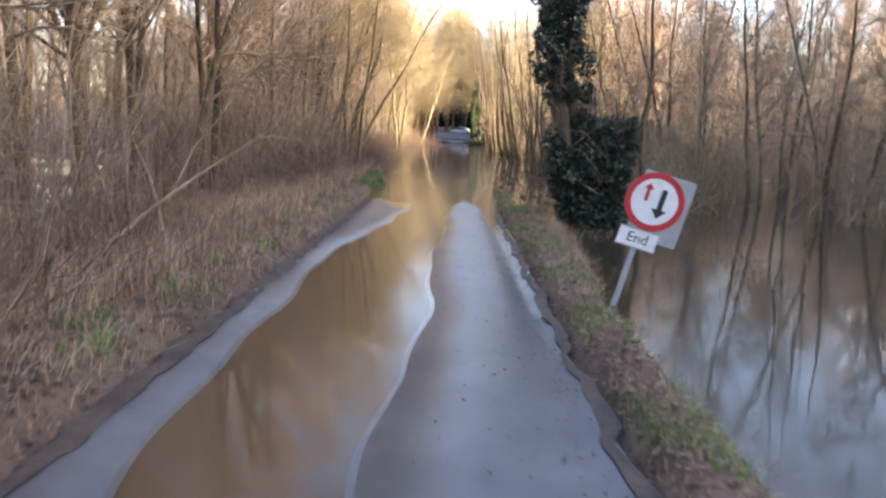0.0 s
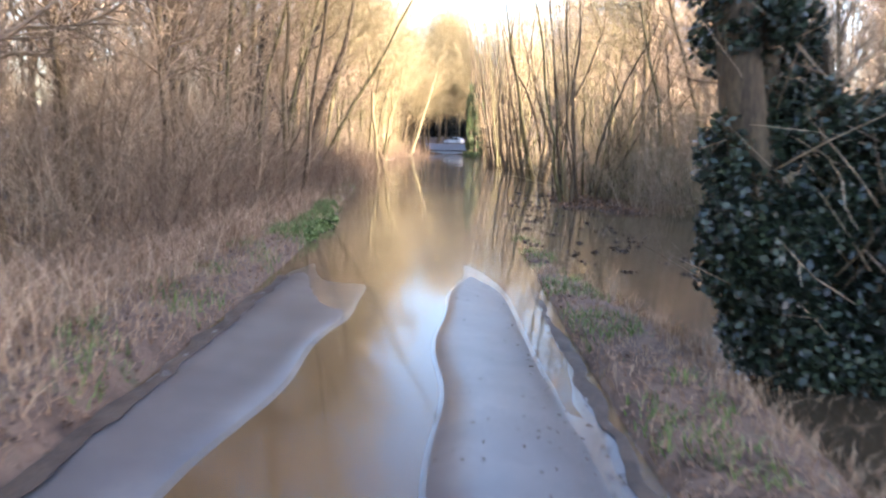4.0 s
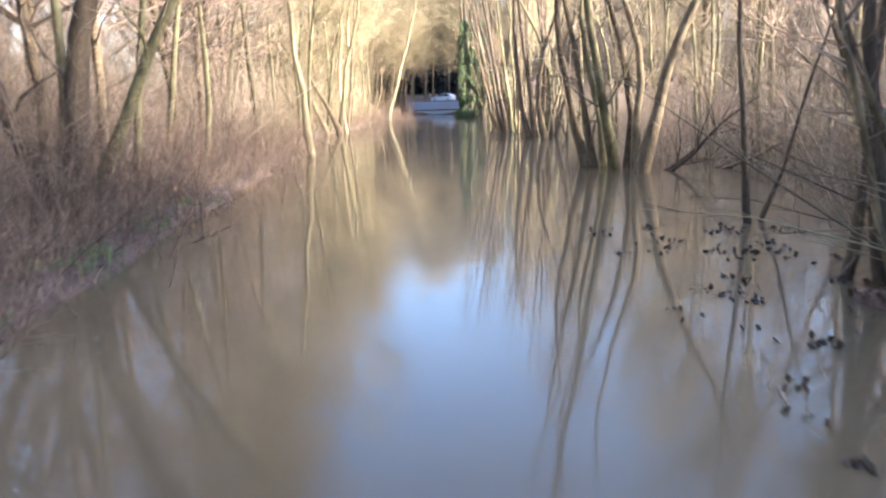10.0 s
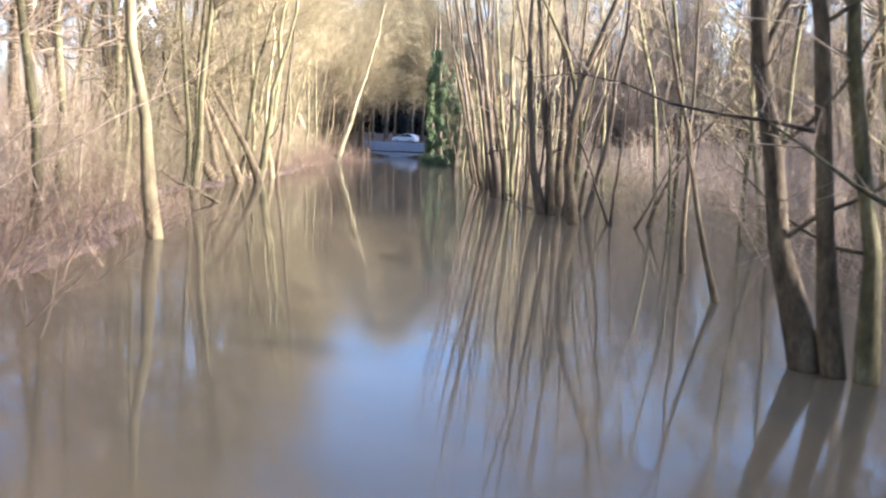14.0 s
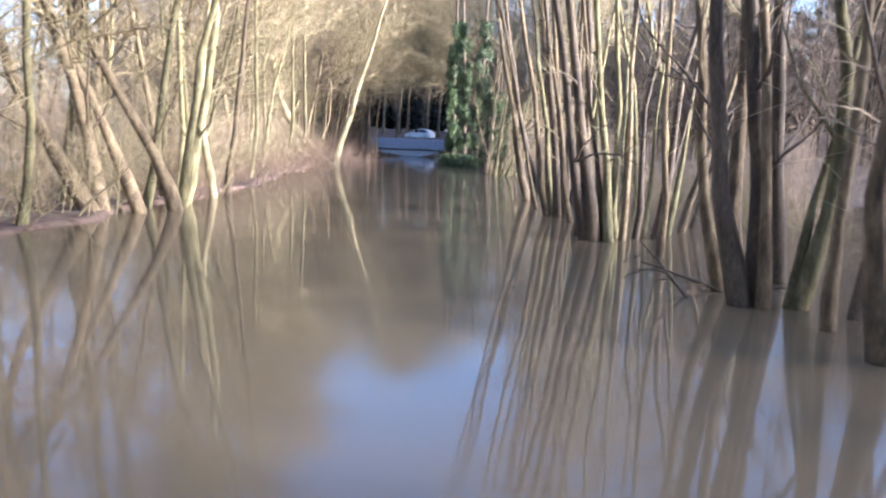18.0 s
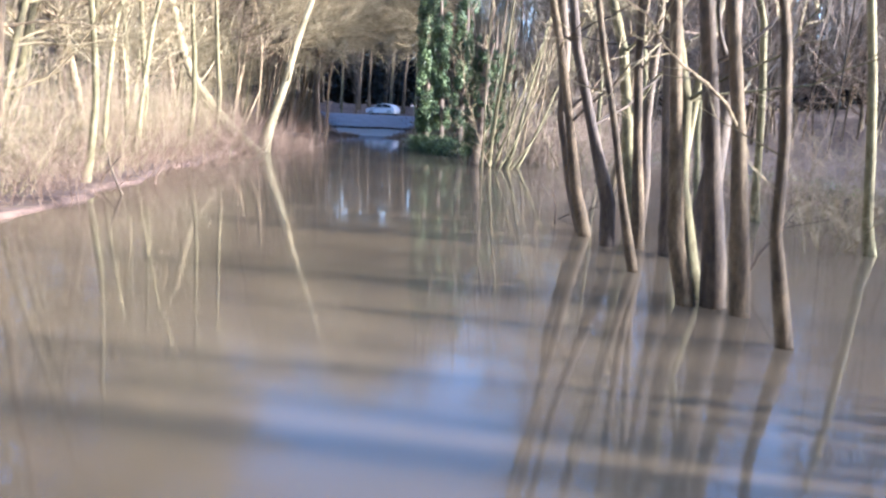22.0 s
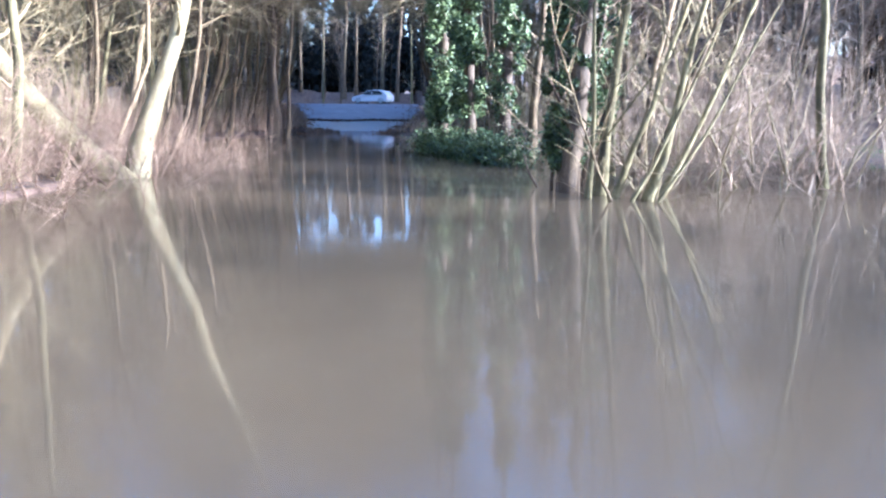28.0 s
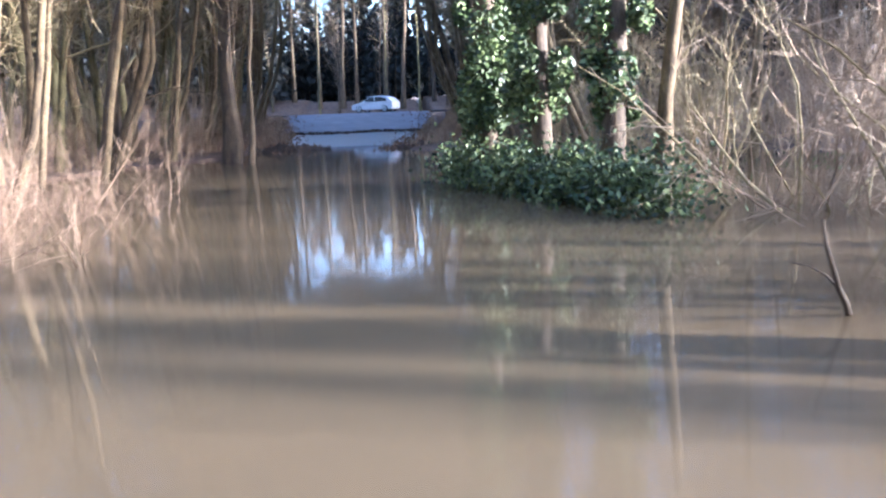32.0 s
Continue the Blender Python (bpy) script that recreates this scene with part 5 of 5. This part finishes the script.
snag(7.6, 93.5, 10, 1.6, (0.5, 0.2, 0.8), "bleached dead branch standing in flood water", 0.022, BARK_PALE, 3)
snag(5.6, 92.0, 11, 0.8, (1.0, 0.0, 0.08), "pale stick afloat on flood water", 0.02, BARK_PALE, 2)
snag(-4.4, 65.5, 12, 3.6, (-1.0, 0.2, 0.42), "long crooked limb rising out of flood water", 0.06, BARK)
snag(-5.6, 86.0, 13, 1.0, (0.1, 0.0, 1.0), "dark stake at the flood's edge", 0.04, BARK_DARK, 1)
snag(-4.7, 84.6, 14, 1.1, (-0.1, 0.0, 1.0), "dark stake at the flood's edge", 0.03, BARK_DARK, 1)
snag(3.3, 83.2, 41, 1.7, (1.0, 0.0, 0.28), "tangle of dark drowned twigs beside the trunks", 0.02)
snag(3.5, 82.6, 42, 0.9, (-0.3, 0.0, 0.8), "dark broken stick leaning out of flood water", 0.025, BARK_DARK, 2)
snag(3.9, 83.4, 43, 2.0, (1.0, 0.1, 0.12), "dead branch lying on flood water between trunks", 0.03)
snag(3.75, 82.4, 44, 0.85, (0.05, 0.0, 1.0), "dark stake standing in flood water", 0.03, BARK_DARK, 1)
snag(3.1, 98.2, 45, 1.1, (1.0, 0.0, 0.16), "bleached crooked twig over flood water", 0.018, BARK_PALE, 3)
snag(4.6, 78.0, 15, 1.2, (0.6, -0.2, 0.5), "broken branch in flood water", 0.025)


for x, y in ((10.92, 101.3), (11.25, 97.5)):
    one = Tubes()
    one.add(np.array([(0, 0, -0.4), (0.01, 0, 0.4), (0.03, 0, 1.02), (0.03, 0, 1.08)]), [0.055, 0.052, 0.05, 0.035], 8)
    ob = new("fence_post", one.build("fence_post", BARK))
    ob.matrix_basis = pose(x, y, max(0.0, float(land_height(np.array(x), np.array(y)))))
    tagged(ob, "weathered round wooden fence post at the edge of the flooded grass", "fence post", "fence posts by the flood")


# ---------------------------------------------------------------- the road sign
def paint(name, colour, rough=0.45):
    return material(name, [tuple(c * 0.8 for c in colour), colour, tuple(min(1, c * 1.08) for c in colour)], 6.0, rough, 0.05, 6, fine=80)


WHITE, RED, BLACK = paint("sign_white", (0.62, 0.62, 0.60)), paint("sign_red", (0.42, 0.025, 0.03)), paint("sign_black", (0.015, 0.015, 0.017))
GREY = paint("galvanised_grey", (0.30, 0.31, 0.31), 0.5)


def plate(outline, thick, y, mat, name, bevel=0.004):
    """A flat plate in the x-z plane from an outline, its face at -y."""
    bm = bmesh.new()
    vs = [bm.verts.new((x, y, z)) for x, z in outline]
    face = bm.faces.new(vs)
    if face.normal.y > 0:
        face.normal_flip()
    out = bmesh.ops.extrude_face_region(bm, geom=[face])
    for e in out["geom"]:
        if isinstance(e, bmesh.types.BMVert):
            e.co.y += thick
    bmesh.ops.recalc_face_normals(bm, faces=bm.faces)
    if bevel:
        bmesh.ops.bevel(bm, geom=bm.edges[:], offset=bevel, segments=1, affect="EDGES", clamp_overlap=True)
    me = bpy.data.meshes.new(name)
    bm.to_mesh(me)
    bm.free()
    me.materials.append(mat)
    return me


def ring_mesh(r0, r1, y, thick, mat, name, n=56):
    v, q = [], []
    for i in range(n):
        a = 2 * math.pi * i / n
        for r, yy in ((r0, y), (r1, y), (r1, y + thick), (r0, y + thick)):
            v.append((math.cos(a) * r, yy, math.sin(a) * r))
    for i in range(n):
        j = (i + 1) % n
        for k in range(4):
            q.append((4 * i + k, 4 * i + (k + 1) % 4, 4 * j + (k + 1) % 4, 4 * j + k))
    return quads(name, np.array(v), np.array(q), mat, False)


def arrow(w, ln, head, hw, up):
    """A shaft with a plain three-cornered head."""
    s = 1 if up else -1
    return [(x, z * s) for x, z in ((-w, -ln), (w, -ln), (w, ln - head), (hw, ln - head), (0, ln), (-hw, ln - head), (-w, ln - head))]


def shift(points, dx, dz):
    return [(x + dx, z + dz) for x, z in points]


disc = [(math.cos(2 * math.pi * i / 56) * 0.37, math.sin(2 * math.pi * i / 56) * 0.37) for i in range(56)]
sign = thing("road_sign", "leaning round red-ringed road sign with two arrows and a plate beneath", "road sign", at=pose(2.43, 9.4, 1.29, 0, 15, -4) @ Matrix.Diagonal((0.95, 0.95, 0.95, 1)))
part("backing_plate", plate([(-0.22, -0.50), (0.44, -0.50), (0.44, 0.37), (-0.22, 0.37)], 0.004, 0.03, GREY, "backing_plate", 0.0), sign, "plain grey square plate behind the disc")
part("disc", plate(disc, 0.006, -0.004, WHITE, "disc", 0.0), sign, "white disc")
part("ring", ring_mesh(0.295, 0.374, -0.008, 0.003, RED, "ring"), sign, "faded red ring")
part("arrow", plate(shift(arrow(0.035, 0.19, 0.12, 0.10, False), 0.085, -0.01), 0.002, -0.007, BLACK, "arrow", 0.0), sign, "large black arrow pointing down")
part("arrow", plate(shift(arrow(0.022, 0.115, 0.075, 0.065, True), -0.115, 0.10), 0.002, -0.007, RED, "arrow", 0.0), sign, "small red arrow pointing up")
lower = part("lower_plate", plate([(-0.30, -0.62), (0.20, -0.62), (0.20, -0.39), (-0.30, -0.39)], 0.005, -0.012, WHITE, "lower_plate", 0.0), sign, "dirty white plate")
for x0, z0, x1, z1 in ((-0.31, -0.63, 0.21, -0.615), (-0.31, -0.395, 0.21, -0.38)):
    part("border", plate([(x0, z0), (x1, z0), (x1, z1), (x0, z1)], 0.002, -0.015, GREY, "border", 0.0), lower)
word = bpy.data.curves.new("word", "FONT")
word.body, word.size, word.extrude, word.align_x, word.align_y = "End", 0.185, 0.001, "CENTER", "CENTER"
probe = new("word", word)
letters = bpy.data.meshes.new_from_object(probe.evaluated_get(bpy.context.evaluated_depsgraph_get()))
bpy.data.objects.remove(probe)
letters.materials.clear()
letters.materials.append(BLACK)
letters.transform(pose(-0.05, -0.0165, -0.505, 90, 0, 0))
part("lettering", letters, lower, "black letters reading End")
one = Tubes()
one.add(np.array([(-0.04, 0.05, 0.30), (-0.04, 0.05, -0.55), (-0.04, 0.05, -1.55)]), [0.038, 0.038, 0.038], 14)
part("post", one.build("post", GREY), sign, "grey metal post")
for z in (0.2, -0.22):
    one = Tubes()
    one.add(np.array([(-0.16, 0.022, z), (0.10, 0.022, z)]), [0.014, 0.014], 6)
    part("clamp", one.build("clamp", GREY), sign)


# ---------------------------------------------------------------- the car beyond the end of the lane
def car_body():
    prof = [(-2.0, 0.28), (-2.05, 0.55), (-1.9, 0.74), (-0.95, 0.92), (-0.25, 1.40), (0.85, 1.46), (1.6, 1.28), (2.0, 0.90), (2.05, 0.40), (1.95, 0.28)]
    bm = bmesh.new()
    rings = []
    for yy, k in ((-0.84, 0.96), (-0.70, 1.0), (0.70, 1.0), (0.84, 0.96)):
        rings.append([bm.verts.new((x * (0.98 if k < 1 else 1), yy * (0.84 if z > 1.0 else 1.0), z if z < 0.95 else 0.95 + (z - 0.95) * k)) for x, z in prof])
    for a, b in zip(rings, rings[1:]):
        for i in range(len(prof)):
            j = (i + 1) % len(prof)
            bm.faces.new((a[i], a[j], b[j], b[i]))
    bm.faces.new(rings[0][::-1]), bm.faces.new(rings[-1])
    bmesh.ops.recalc_face_normals(bm, faces=bm.faces)
    bmesh.ops.bevel(bm, geom=bm.edges[:], offset=0.04, segments=2, affect="EDGES", clamp_overlap=True)
    me = bpy.data.meshes.new("body")
    bm.to_mesh(me)
    bm.free()
    me.materials.append(CAR_PAINT)
    return me


CAR_PAINT, CAR_GLASS, TYRE = paint("white_car_paint", (0.55, 0.55, 0.57), 0.25), paint("dark_glass", (0.02, 0.022, 0.026), 0.08), paint("tyre_rubber", (0.02, 0.02, 0.02), 0.8)
car = thing("car", "small white car standing on the road beyond the flood", "car", at=pose(1.2, 156.5, float(road_height(np.array(0.0), np.array(157.5))) + 0.01, 0, 0, -28) @ Matrix.Diagonal((0.88, 0.88, 0.88, 1)))
part("body", car_body(), car)
for side in (-1, 1):
    glass = plate([(-0.80, 0.96), (-0.22, 1.34), (0.25, 1.38), (0.25, 0.96)], 0.01, -0.005, CAR_GLASS, "window", 0.0)
    part("window", glass, car).matrix_basis = pose(0, side * 0.935, 0, 6 * side, 0, 0)
    glass = plate([(0.32, 0.96), (0.32, 1.38), (0.95, 1.38), (1.45, 1.2), (1.5, 0.98)], 0.01, -0.005, CAR_GLASS, "window", 0.0)
    part("window", glass, car).matrix_basis = pose(0, side * 0.935, 0, 6 * side, 0, 0)
    for x in (-1.28, 1.28):
        one = Tubes()
        one.add(np.array([(0, -0.1, 0), (0, -0.095, 0), (0, 0.095, 0), (0, 0.1, 0)]), [0.26, 0.31, 0.31, 0.26], 24)
        w = part("wheel", one.build("wheel", TYRE), car, "black tyre on a grey rim")
        w.matrix_basis = pose(x, side * 0.76, 0.31)
        part("rim", plate([(math.cos(i * 0.3927) * 0.2, math.sin(i * 0.3927) * 0.2) for i in range(16)], 0.02, -0.01, GREY, "rim", 0.0), w).matrix_basis = pose(0, side * 0.09, 0)
